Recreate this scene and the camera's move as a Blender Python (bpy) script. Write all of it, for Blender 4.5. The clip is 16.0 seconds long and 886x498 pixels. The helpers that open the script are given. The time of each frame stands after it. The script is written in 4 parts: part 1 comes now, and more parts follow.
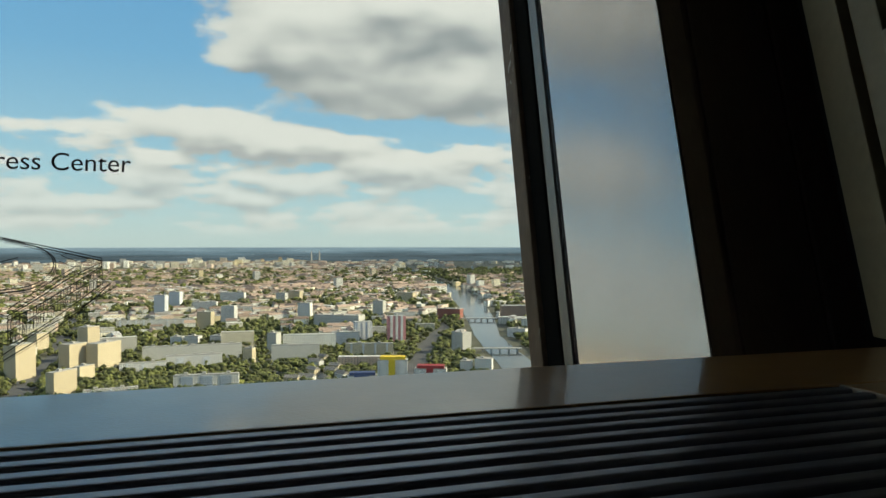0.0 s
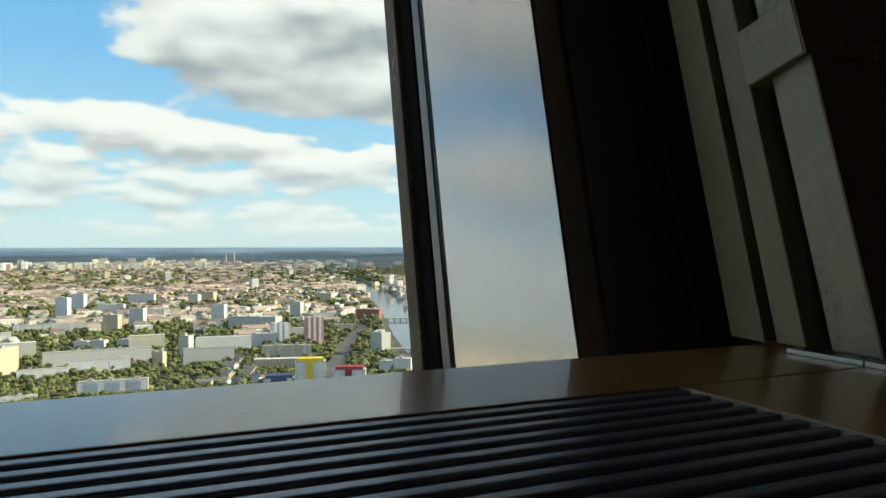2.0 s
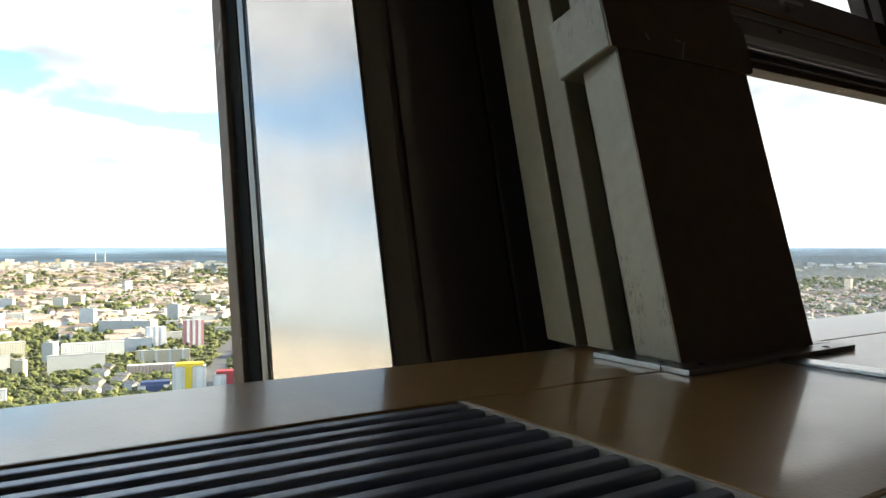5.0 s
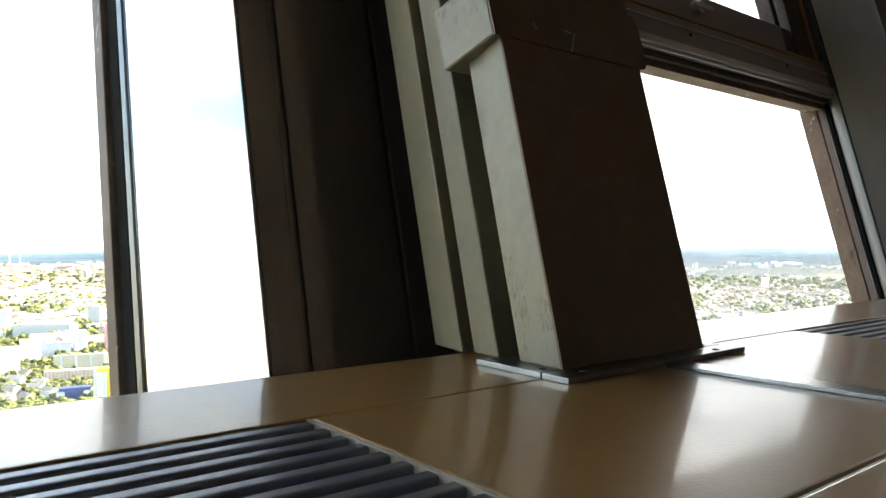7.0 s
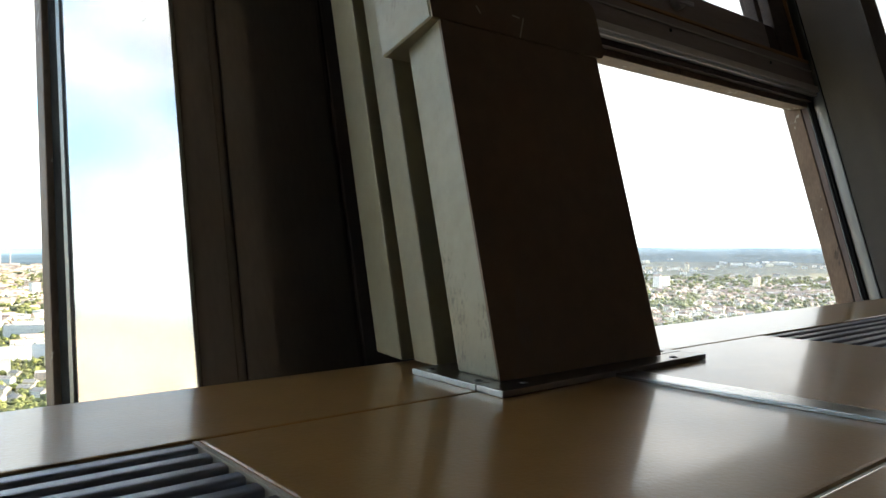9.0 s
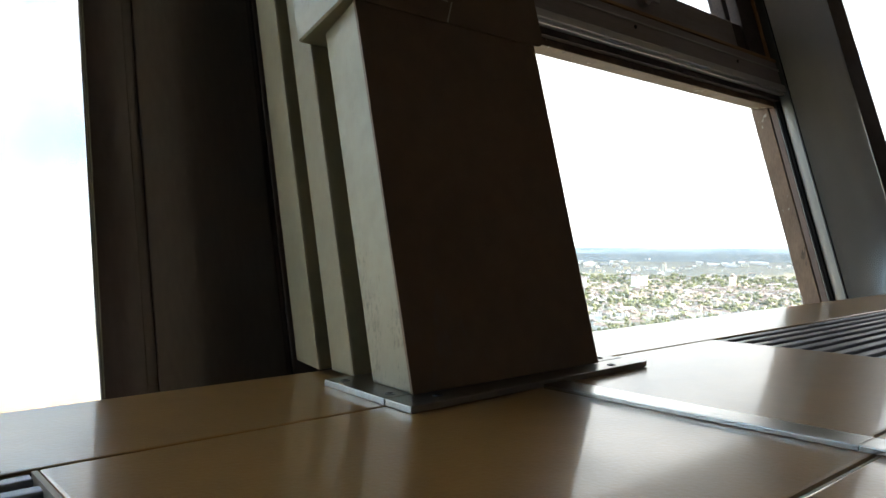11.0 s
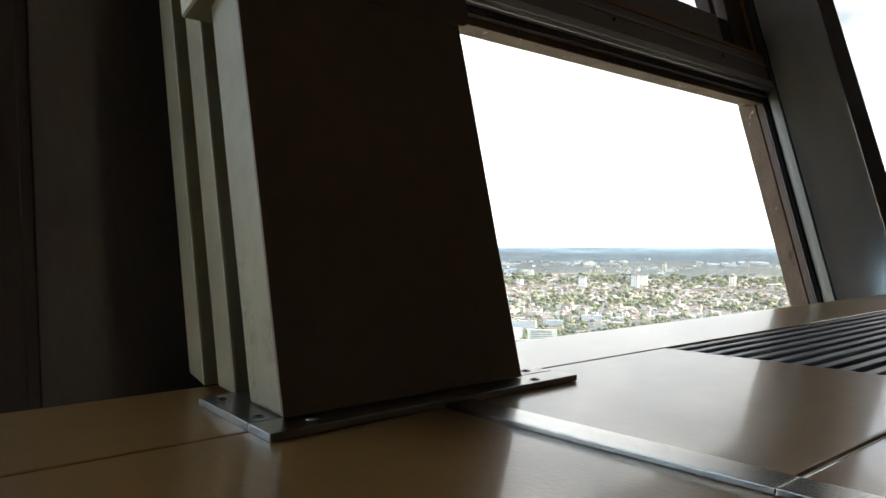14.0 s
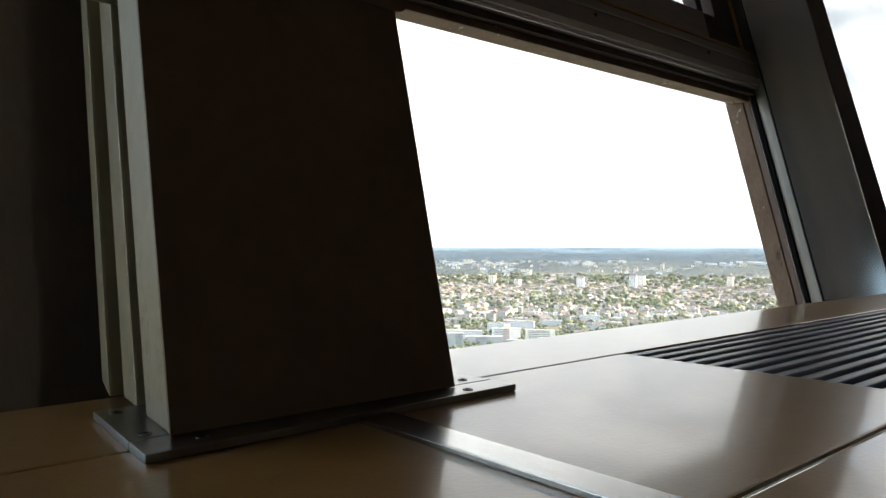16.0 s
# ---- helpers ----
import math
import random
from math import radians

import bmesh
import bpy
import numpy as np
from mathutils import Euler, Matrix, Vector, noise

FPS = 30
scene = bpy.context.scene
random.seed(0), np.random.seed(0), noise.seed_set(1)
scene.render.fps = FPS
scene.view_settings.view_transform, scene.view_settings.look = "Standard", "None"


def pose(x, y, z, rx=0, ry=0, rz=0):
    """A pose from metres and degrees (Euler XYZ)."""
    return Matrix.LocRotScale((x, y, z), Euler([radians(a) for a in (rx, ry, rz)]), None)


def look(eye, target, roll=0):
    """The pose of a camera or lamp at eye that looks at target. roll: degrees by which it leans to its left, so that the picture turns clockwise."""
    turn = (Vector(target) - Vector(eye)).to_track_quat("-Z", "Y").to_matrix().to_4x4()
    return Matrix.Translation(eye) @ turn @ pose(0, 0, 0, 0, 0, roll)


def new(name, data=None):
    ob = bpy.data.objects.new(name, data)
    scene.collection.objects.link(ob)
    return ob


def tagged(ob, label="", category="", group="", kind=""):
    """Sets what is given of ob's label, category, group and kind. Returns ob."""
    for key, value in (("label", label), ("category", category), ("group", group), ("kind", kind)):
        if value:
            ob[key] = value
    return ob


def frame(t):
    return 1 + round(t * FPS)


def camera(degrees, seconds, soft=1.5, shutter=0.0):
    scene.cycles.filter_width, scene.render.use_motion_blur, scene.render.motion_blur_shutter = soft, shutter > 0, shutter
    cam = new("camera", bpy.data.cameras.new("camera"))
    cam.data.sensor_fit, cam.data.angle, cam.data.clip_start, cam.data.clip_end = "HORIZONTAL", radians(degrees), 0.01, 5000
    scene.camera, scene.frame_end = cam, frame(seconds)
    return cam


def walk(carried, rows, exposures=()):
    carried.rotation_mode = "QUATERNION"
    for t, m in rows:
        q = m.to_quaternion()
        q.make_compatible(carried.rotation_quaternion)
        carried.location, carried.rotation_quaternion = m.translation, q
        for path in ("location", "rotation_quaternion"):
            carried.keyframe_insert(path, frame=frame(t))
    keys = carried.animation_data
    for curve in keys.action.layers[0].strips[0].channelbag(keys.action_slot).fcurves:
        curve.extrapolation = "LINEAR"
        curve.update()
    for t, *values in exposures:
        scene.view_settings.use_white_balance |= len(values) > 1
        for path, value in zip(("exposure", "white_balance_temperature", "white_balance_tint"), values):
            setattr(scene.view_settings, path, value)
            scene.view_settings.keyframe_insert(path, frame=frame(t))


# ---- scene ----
cam = camera(63.2, 16.0, soft=1.5)
EYE = 0.140          # lens height over the window sill, whose top is z = 0
TILT = -0.44
ROWS = [
    (0, -0.0006, -0.0049, -17.79),
    (0.5, 0.0226, -0.0021, -18.60),
    (1, 0.0458, 0.0008, -19.49),
    (1.5, 0.0690, 0.0038, -21.83),
    (2, 0.0921, 0.0068, -24.22),
    (2.5, 0.1152, 0.0099, -26.01),
    (3, 0.1382, 0.0129, -27.10),
    (3.5, 0.1612, 0.0160, -28.73),
    (6, 0.2749, 0.0310, -36.13),
    (6.5, 0.2974, 0.0337, -37.63),
    (7, 0.3199, 0.0364, -38.49),
    (7.5, 0.3422, 0.0390, -39.04),
    (8, 0.3645, 0.0414, -38.98),
    (10.5, 0.4743, 0.0510, -40.15),
    (11, 0.4959, 0.0523, -40.68),
    (11.5, 0.5174, 0.0533, -40.54),
    (12, 0.5388, 0.0541, -40.67),
    (12.5, 0.5600, 0.0546, -40.66),
    (13, 0.5811, 0.0548, -40.63),
    (13.5, 0.6021, 0.0548, -40.67),
    (14, 0.6230, 0.0544, -40.67),
    (14.5, 0.6437, 0.0536, -40.72),
    (15, 0.6642, 0.0526, -40.75),
    (15.5, 0.6846, 0.0511, -40.78),
    (16, 0.7049, 0.0493, -40.82),
]
EXPOSURES = [(0.0, 0.46, 6630, 5), (1.5, 0.57, 6530, 6), (2.0, 0.84, 6380, 6), (2.5, 0.62, 6230, 6), (3.0, 0.60, 6230, 7), (3.5, 0.58, 6260, 10), (5.6, 2.30, 6490, 13), (6.0, 2.34, 6490, 13), (6.5, 2.76, 6540, 13), (7.0, 2.98, 6540, 13), (7.5, 2.74, 6540, 13), (8.0, 2.40, 6540, 13), (8.4, 2.45, 6540, 13), (11.0, 2.83, 6490, 12), (12.0, 3.41, 6490, 12), (12.5, 3.37, 6540, 12), (13.0, 3.05, 6540, 12), (13.5, 2.75, 6540, 12), (14.0, 2.37, 6540, 13), (14.5, 2.22, 6540, 13), (16.0, 2.27, 6540, 13)]
walk(cam, [(t, pose(x, y, EYE, 90 + TILT, 0, yaw)) for t, x, y, yaw in ROWS], exposures=EXPOSURES)

# ---- sky and sun ----
SUN_BEARING, SUN_HEIGHT = 106.0, 27.0      # degrees clockwise from +y, and over the horizon


def sky():
    """Clear sky with rows of cumulus: bright tops, grey bases, smaller towards the horizon."""
    world = bpy.data.worlds.new("sky")
    scene.world = world
    world.use_nodes = True
    nt = world.node_tree
    nt.nodes.clear()
    N, K = nt.nodes.new, nt.links.new
    out, bg = N("ShaderNodeOutputWorld"), N("ShaderNodeBackground")
    tex = N("ShaderNodeTexSky")
    tex.sky_type, tex.sun_disc = "NISHITA", False
    tex.sun_elevation, tex.sun_rotation = radians(SUN_HEIGHT), radians(SUN_BEARING)
    tex.altitude, tex.air_density, tex.dust_density, tex.ozone_density = 200, 1.0, 0.6, 1.0
    co, sep = N("ShaderNodeTexCoord"), N("ShaderNodeSeparateXYZ")
    K(co.outputs["Generated"], sep.inputs[0])

    def calc(op, a, b=0.0):
        n = N("ShaderNodeMath")
        n.operation = op
        for i, v in enumerate((a, b)):
            if isinstance(v, (int, float)):
                n.inputs[i].default_value = v
            else:
                K(v, n.inputs[i])
        return n.outputs[0]

    az = calc("MULTIPLY", calc("ARCTAN2", sep.outputs[0], sep.outputs[1]), 57.296)
    el = calc("MULTIPLY", calc("ARCSINE", calc("MAXIMUM", sep.outputs[2], 0.0)), 57.296)

    def noise_at(el_, stretch_az, stretch_el, detail, seed):
        c = N("ShaderNodeCombineXYZ")
        K(calc("MULTIPLY", az, stretch_az), c.inputs[0])
        K(calc("MULTIPLY", el_, stretch_el), c.inputs[1])
        c.inputs[2].default_value = seed
        n = N("ShaderNodeTexNoise")
        n.inputs["Scale"].default_value, n.inputs["Detail"].default_value, n.inputs["Roughness"].default_value = 1.0, detail, 0.63
        K(c.outputs[0], n.inputs["Vector"])
        return n.outputs["Fac"]

    def mapped(value, lo, hi, to=(0.0, 1.0)):
        r = N("ShaderNodeMapRange")
        r.interpolation_type = "SMOOTHSTEP"
        K(value, r.inputs["Value"])
        r.inputs["From Min"].default_value, r.inputs["From Max"].default_value = lo, hi
        r.inputs["To Min"].default_value, r.inputs["To Max"].default_value = to
        return r.outputs[0]

    def lump(e, a0, wa, e0, we, size, slope=0.0):
        """A swelling of the cloud field round one bearing and height, its axis falling or rising by slope."""
        da = calc("SUBTRACT", az, a0)
        de = calc("DIVIDE", calc("SUBTRACT", calc("SUBTRACT", e, e0), calc("MULTIPLY", da, slope)), we)
        da = calc("DIVIDE", da, wa)
        q = calc("ADD", calc("MULTIPLY", da, da), calc("MULTIPLY", de, de))
        return calc("MULTIPLY", calc("POWER", 2.718, calc("MULTIPLY", calc("POWER", q, 1.5), -1.0)), size)

    def body_at(e, detail=9):
        """How much cloud stands at the height e along each bearing."""
        high, low = noise_at(e, 0.10, 0.21, detail, 4.2), noise_at(e, 0.20, 0.50, detail, 8.7)
        t = mapped(el, 6.5, 10.5)
        total = calc("ADD", calc("MULTIPLY", low, calc("SUBTRACT", 1.0, t)), calc("MULTIPLY", high, t))
        for row in BANKS:
            total = calc("ADD", total, lump(e, *row))
        return total

    body = body_at(el)
    above = body_at(calc("ADD", calc("MULTIPLY", el, 1.06), 0.35))
    cover = calc("MULTIPLY", mapped(body, 0.475, 0.59), calc("MULTIPLY", mapped(el, 0.2, 1.6), mapped(el, 3.0, 7.0, (0.78, 1.0))))
    rise = calc("SUBTRACT", above, body)
    mass = calc("SUBTRACT", body_at(calc("ADD", calc("MULTIPLY", el, 1.10), 0.6), 2), body_at(el, 2))
    rise = calc("ADD", calc("MULTIPLY", rise, 0.6), calc("MULTIPLY", mass, 0.68))
    shade = mapped(calc("ADD", calc("MULTIPLY", rise, 1.85), calc("MULTIPLY", body, 0.62)), 0.0, 1.04)
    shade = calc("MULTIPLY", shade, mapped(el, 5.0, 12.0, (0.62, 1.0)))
    tone = N("ShaderNodeMix")
    tone.data_type = "RGBA"
    K(shade, tone.inputs["Factor"])
    tone.inputs["A"].default_value, tone.inputs["B"].default_value = (*CLOUD_TOP, 1), (*CLOUD_BASE, 1)
    mix = N("ShaderNodeMix")
    mix.data_type = "RGBA"
    K(cover, mix.inputs["Factor"])
    calm = N("ShaderNodeMix")
    calm.data_type, calm.blend_type = "RGBA", "MULTIPLY"
    calm.inputs["Factor"].default_value = 1.0
    K(tex.outputs[0], calm.inputs["A"])
    calm.inputs["B"].default_value = (1, 1, 1, 1)
    deep = N("ShaderNodeValToRGB")
    K(calc("DIVIDE", el, 40.0), deep.inputs[0])
    for i, (at, col) in enumerate(((0.0, (0.75, 0.93, 0.97)), (0.14, (0.50, 0.82, 1.0)), (0.35, (0.26, 0.62, 1.0)), (0.7, (0.14, 0.47, 0.95)))):
        e = deep.color_ramp.elements[i] if i < 2 else deep.color_ramp.elements.new(at)
        e.position, e.color = at, (*col, 1)
    lift = N("ShaderNodeMix")
    lift.data_type, lift.blend_type = "RGBA", "MULTIPLY"
    lift.inputs["Factor"].default_value = 1.0
    lift.inputs["B"].default_value = (5.0, 5.0, 5.0, 1)
    K(deep.outputs[0], lift.inputs["A"])
    clear = N("ShaderNodeMix")
    clear.data_type = "RGBA"
    K(mapped(el, 18.0, 45.0, (0.85, 0.0)), clear.inputs["Factor"])
    K(calm.outputs["Result"], clear.inputs["A"])
    K(lift.outputs["Result"], clear.inputs["B"])
    K(clear.outputs["Result"], mix.inputs["A"])
    K(tone.outputs["Result"], mix.inputs["B"])
    K(mix.outputs["Result"], bg.inputs["Color"])
    bg.inputs["Strength"].default_value = 0.12
    K(bg.outputs[0], out.inputs[0])


CLOUD_TOP, CLOUD_BASE = (5.5, 5.45, 5.2), (1.72, 1.96, 2.14)
BANKS = (      # bearing and its half width, height and its half width, amount, slope of the axis
    (14.0, 14.0, 15.8, 5.6, 0.26), (4.0, 9.0, 8.1, 1.35, 0.26, -0.15), (15.0, 5.0, 5.9, 1.2, 0.22, -0.05), (-9.0, 6.0, 8.2, 0.5, 0.13), (-13.0, 8.0, 8.6, 2.2, -0.08),
    (-8.0, 7.5, 13.5, 3.6, -0.26), (15.0, 9.0, 8.9, 0.7, -0.20, -0.06), (-4.8, 3.0, 4.9, 0.8, 0.17), (7.2, 2.6, 4.4, 0.55, 0.16), (2.0, 3.0, 3.3, 0.45, 0.16), (-9.0, 3.0, 2.9, 0.5, 0.16),
    (60.0, 26.0, 14.0, 15.0, 0.48), (-52.0, 22.0, 26.0, 5.5, 0.17), (-50.0, 12.0, 16.2, 2.4, 0.02, -0.15), (-49.0, 6.5, 11.6, 2.4, 0.19, -0.1), (-50.0, 10.0, 7.6, 1.6, 0.06), (-53.0, 20.0, 3.8, 2.2, 0.17), (-34.0, 9.0, 14.0, 6.0, 0.06), (-3.5, 1.6, 6.35, 0.5, 0.20), (9.0, 2.2, 5.3, 0.42, 0.20), (4.0, 2.6, 5.0, 0.32, 0.17), (12.6, 1.5, 4.2, 0.3, 0.17), (-0.5, 1.6, 4.0, 0.28, 0.15), (0.0, 60.0, 3.4, 2.6, 0.05),
)
sky()
sun = new("sun", bpy.data.lights.new("sun", "SUN"))
sun.data.energy, sun.data.angle, sun.data.color = 5.0, radians(0.5), (1.0, 0.87, 0.64)
_b, _e = radians(SUN_BEARING), radians(SUN_HEIGHT)
sun.matrix_world = look((0, 0, 0), (-math.sin(_b) * math.cos(_e), -math.cos(_b) * math.cos(_e), -math.sin(_e)))


# ---- materials ----
def material(name, color, rough=0.5, metal=0.0, vary=0.12, scale=6.0, bump=0.0, bump_scale=60.0, coat=0.0, second=None, stretch=(1, 1, 1), spec=0.5, per_object=0.0, island=0.0, rough_vary=0.0, coords="Object"):
    mat = bpy.data.materials.new(name)
    mat.use_nodes = True
    nt = mat.node_tree
    N, K = nt.nodes.new, nt.links.new
    p = nt.nodes["Principled BSDF"]
    p.inputs["Roughness"].default_value, p.inputs["Metallic"].default_value = rough, metal
    p.inputs["Specular IOR Level"].default_value = spec
    if coat:
        p.inputs["Coat Weight"].default_value, p.inputs["Coat Roughness"].default_value = coat, 0.06
    co = N("ShaderNodeTexCoord")
    m = N("ShaderNodeMapping")
    m.inputs["Scale"].default_value = stretch
    K(co.outputs[coords], m.inputs[0])
    big, small = N("ShaderNodeTexNoise"), N("ShaderNodeTexNoise")
    for n, s, d in ((big, scale, 4), (small, scale * 9, 6)):
        n.inputs["Scale"].default_value, n.inputs["Detail"].default_value = s, d
        K(m.outputs[0], n.inputs["Vector"])
    add = N("ShaderNodeMath")
    add.operation = "MULTIPLY_ADD"
    K(small.outputs["Fac"], add.inputs[0])
    add.inputs[1].default_value = 0.5
    half = N("ShaderNodeMath")
    half.operation = "MULTIPLY"
    K(big.outputs["Fac"], half.inputs[0])
    half.inputs[1].default_value = 0.5
    K(half.outputs[0], add.inputs[2])
    ramp = N("ShaderNodeValToRGB")
    a = second or [c * (1 - vary) for c in color]
    b = color if second else [min(1, c * (1 + vary)) for c in color]
    ramp.color_ramp.elements[0].position, ramp.color_ramp.elements[1].position = 0.36, 0.64
    ramp.color_ramp.elements[0].color, ramp.color_ramp.elements[1].color = (*a, 1), (*b, 1)
    K(add.outputs[0], ramp.inputs[0])
    col = ramp.outputs[0]
    if per_object or island:
        if per_object:
            info = N("ShaderNodeObjectInfo").outputs["Random"]
        else:
            info = N("ShaderNodeNewGeometry").outputs["Random Per Island"]
        amount = per_object or island
        hsv = N("ShaderNodeHueSaturation")
        r = N("ShaderNodeMapRange")
        K(info, r.inputs["Value"])
        r.inputs["To Min"].default_value, r.inputs["To Max"].default_value = 1 - amount, 1 + amount
        K(r.outputs[0], hsv.inputs["Value"])
        K(col, hsv.inputs["Color"])
        col = hsv.outputs[0]
    K(col, p.inputs["Base Color"])
    if rough_vary:
        r = N("ShaderNodeMapRange")
        K(add.outputs[0], r.inputs["Value"])
        r.inputs["From Min"].default_value, r.inputs["From Max"].default_value = 0.35, 0.65
        r.inputs["To Min"].default_value, r.inputs["To Max"].default_value = max(0.02, rough - rough_vary), rough + rough_vary
        K(r.outputs[0], p.inputs["Roughness"])
    if bump:
        n = N("ShaderNodeTexNoise")
        n.inputs["Scale"].default_value, n.inputs["Detail"].default_value = bump_scale, 3
        K(m.outputs[0], n.inputs["Vector"])
        bn = N("ShaderNodeBump")
        bn.inputs["Strength"].default_value, bn.inputs["Distance"].default_value = bump, 0.002
        K(n.outputs["Fac"], bn.inputs["Height"])
        K(bn.outputs[0], p.inputs["Normal"])
    return mat


M_SILL = material("sill_laminate", (0.325, 0.174, 0.055), 0.30, vary=0.1, scale=3, bump=0.15, bump_scale=240, coat=0.55, spec=0.5)
M_SILL.node_tree.nodes["Principled BSDF"].inputs["Coat IOR"].default_value = 1.5
M_SILL.node_tree.nodes["Principled BSDF"].inputs["Coat Roughness"].default_value = 0.08
M_EDGE = material("board_edge", (0.42, 0.36, 0.28), 0.5)
# near-black that paints the shade of hollows; also rods, sockets, dark screws
M_DARK = material("near_black", (0.012, 0.012, 0.013), 0.8)
M_BAR = material("anodised_bar", (0.215, 0.22, 0.245), 0.4, metal=0.75, vary=0.1, scale=12, stretch=(0.2, 6, 6))
M_CREAM = material("cream_paint", (0.315, 0.285, 0.20), 0.42, vary=0.16, scale=6, bump=0.3, bump_scale=55, second=(0.255, 0.228, 0.158))
# darker copy of the cream: the rear flanges' weaker light is painted in
M_CREAM_DIM = material("dim_cream_paint", (0.275, 0.240, 0.152), 0.45, vary=0.16, scale=6, bump=0.3, bump_scale=55, second=(0.225, 0.195, 0.125))
M_STEEL = material("brushed_steel", (0.29, 0.275, 0.255), 0.30, metal=1.0, vary=0.10, scale=8, stretch=(1, 3, 1))
M_ALU = material("aluminium_strip", (0.47, 0.46, 0.44), 0.22, metal=1.0, vary=0.12, scale=9, stretch=(4, 1, 1))
M_SCREW = material("screw_steel", (0.16, 0.16, 0.165), 0.4, metal=1.0)
M_JAMB = material("jamb_sheet", (0.51, 0.49, 0.475), 0.15, metal=0.94, vary=0.05, scale=2, stretch=(1, 1, 0.4))
M_BRONZE = material("bronze_sheet", (0.205, 0.160, 0.150), 0.12, metal=0.65, vary=0.09, scale=4, stretch=(4, 4, 0.06), rough_vary=0.03)
# darker copy of the jamb sheet; the dim room it mirrors is painted in
M_JAMB_DIM = material("dim_jamb_sheet", (0.31, 0.295, 0.29), 0.12, metal=0.8, vary=0.06, scale=3, stretch=(1, 1, 0.3))
M_FRONT = material("brown_front", (0.145, 0.087, 0.048), 0.5, vary=0.12, scale=5, bump=0.12, bump_scale=90)
M_GASKET = material("black_rubber", (0.010, 0.010, 0.010), 0.8, spec=0.02)
M_BEAD = material("grey_bead", (0.20, 0.195, 0.19), 0.5, metal=0.8, vary=0.1, scale=6, stretch=(1, 1, 0.3))
M_EDGING = material("grey_edging", (0.52, 0.485, 0.48), 0.3, metal=0.85, vary=0.1, scale=6, stretch=(0.3, 4, 4))
M_BROWN = material("brown_frame", (0.082, 0.060, 0.053), 0.6, vary=0.3, scale=18, bump=0.3, bump_scale=80, second=(0.040, 0.029, 0.026), spec=0.2)
M_BEAD_EAST = material("dull_metal_bead", (0.145, 0.145, 0.138), 0.45, metal=0.8, vary=0.1, scale=6, stretch=(1, 1, 0.3))
M_RAIL = material("dark_rail", (0.235, 0.190, 0.180), 0.42, metal=0.2, vary=0.15, scale=8, stretch=(0.4, 4, 4))
# paler than the transom rail it stands on
M_RIDGE = material("pale_ridge", (0.40, 0.36, 0.345), 0.4, metal=0.5, vary=0.2, scale=10, stretch=(0.4, 4, 4))
M_TAN = material("flaking_tan_frame", (0.22, 0.150, 0.106), 0.6, vary=0.3, scale=16, bump=0.3, bump_scale=70, second=(0.135, 0.092, 0.068), stretch=(1, 1, 0.3), spec=0.2)
M_SASH = material("reddish_brown_sash", (0.115, 0.072, 0.058), 0.5, vary=0.2, scale=14, stretch=(1, 1, 0.3))
M_WOOD = material("orange_wood", (0.30, 0.145, 0.050), 0.4, vary=0.25, scale=12, stretch=(0.3, 5, 5))
M_WALL = material("room_wall", (0.10, 0.082, 0.07), 0.8, vary=0.1, scale=2)
M_FLOOR = material("room_floor", (0.14, 0.10, 0.075), 0.7, vary=0.2, scale=4)
M_CEIL = material("room_ceiling", (0.20, 0.175, 0.16), 0.8)
M_INK = material("black_ink", (0.01, 0.01, 0.012), 0.5)


def blemish(mat, tint, scale, lo, hi, stretch=(1, 1, 1), patch=3.0):
    """Small marks with ragged edges, gathered in patches, over a material's colour."""
    nt = mat.node_tree
    N, K = nt.nodes.new, nt.links.new
    p = nt.nodes["Principled BSDF"]
    under = p.inputs["Base Color"].links[0].from_socket
    co, m = N("ShaderNodeTexCoord"), N("ShaderNodeMapping")
    m.inputs["Scale"].default_value = stretch
    K(co.outputs["Object"], m.inputs[0])
    fine, wide = N("ShaderNodeTexNoise"), N("ShaderNodeTexNoise")
    fine.inputs["Scale"].default_value, fine.inputs["Detail"].default_value = scale, 8
    wide.inputs["Scale"].default_value, wide.inputs["Detail"].default_value = patch, 2
    K(m.outputs[0], fine.inputs["Vector"]), K(m.outputs[0], wide.inputs["Vector"])
    both = N("ShaderNodeMath")
    both.operation = "ADD"
    K(fine.outputs["Fac"], both.inputs[0]), K(wide.outputs["Fac"], both.inputs[1])
    r = N("ShaderNodeMapRange")
    K(both.outputs[0], r.inputs["Value"])
    r.inputs["From Min"].default_value, r.inputs["From Max"].default_value = lo, hi
    mix = N("ShaderNodeMix")
    mix.data_type = "RGBA"
    K(r.outputs[0], mix.inputs["Factor"])
    K(under, mix.inputs["A"])
    mix.inputs["B"].default_value = (*tint, 1)
    K(mix.outputs["Result"], p.inputs["Base Color"])


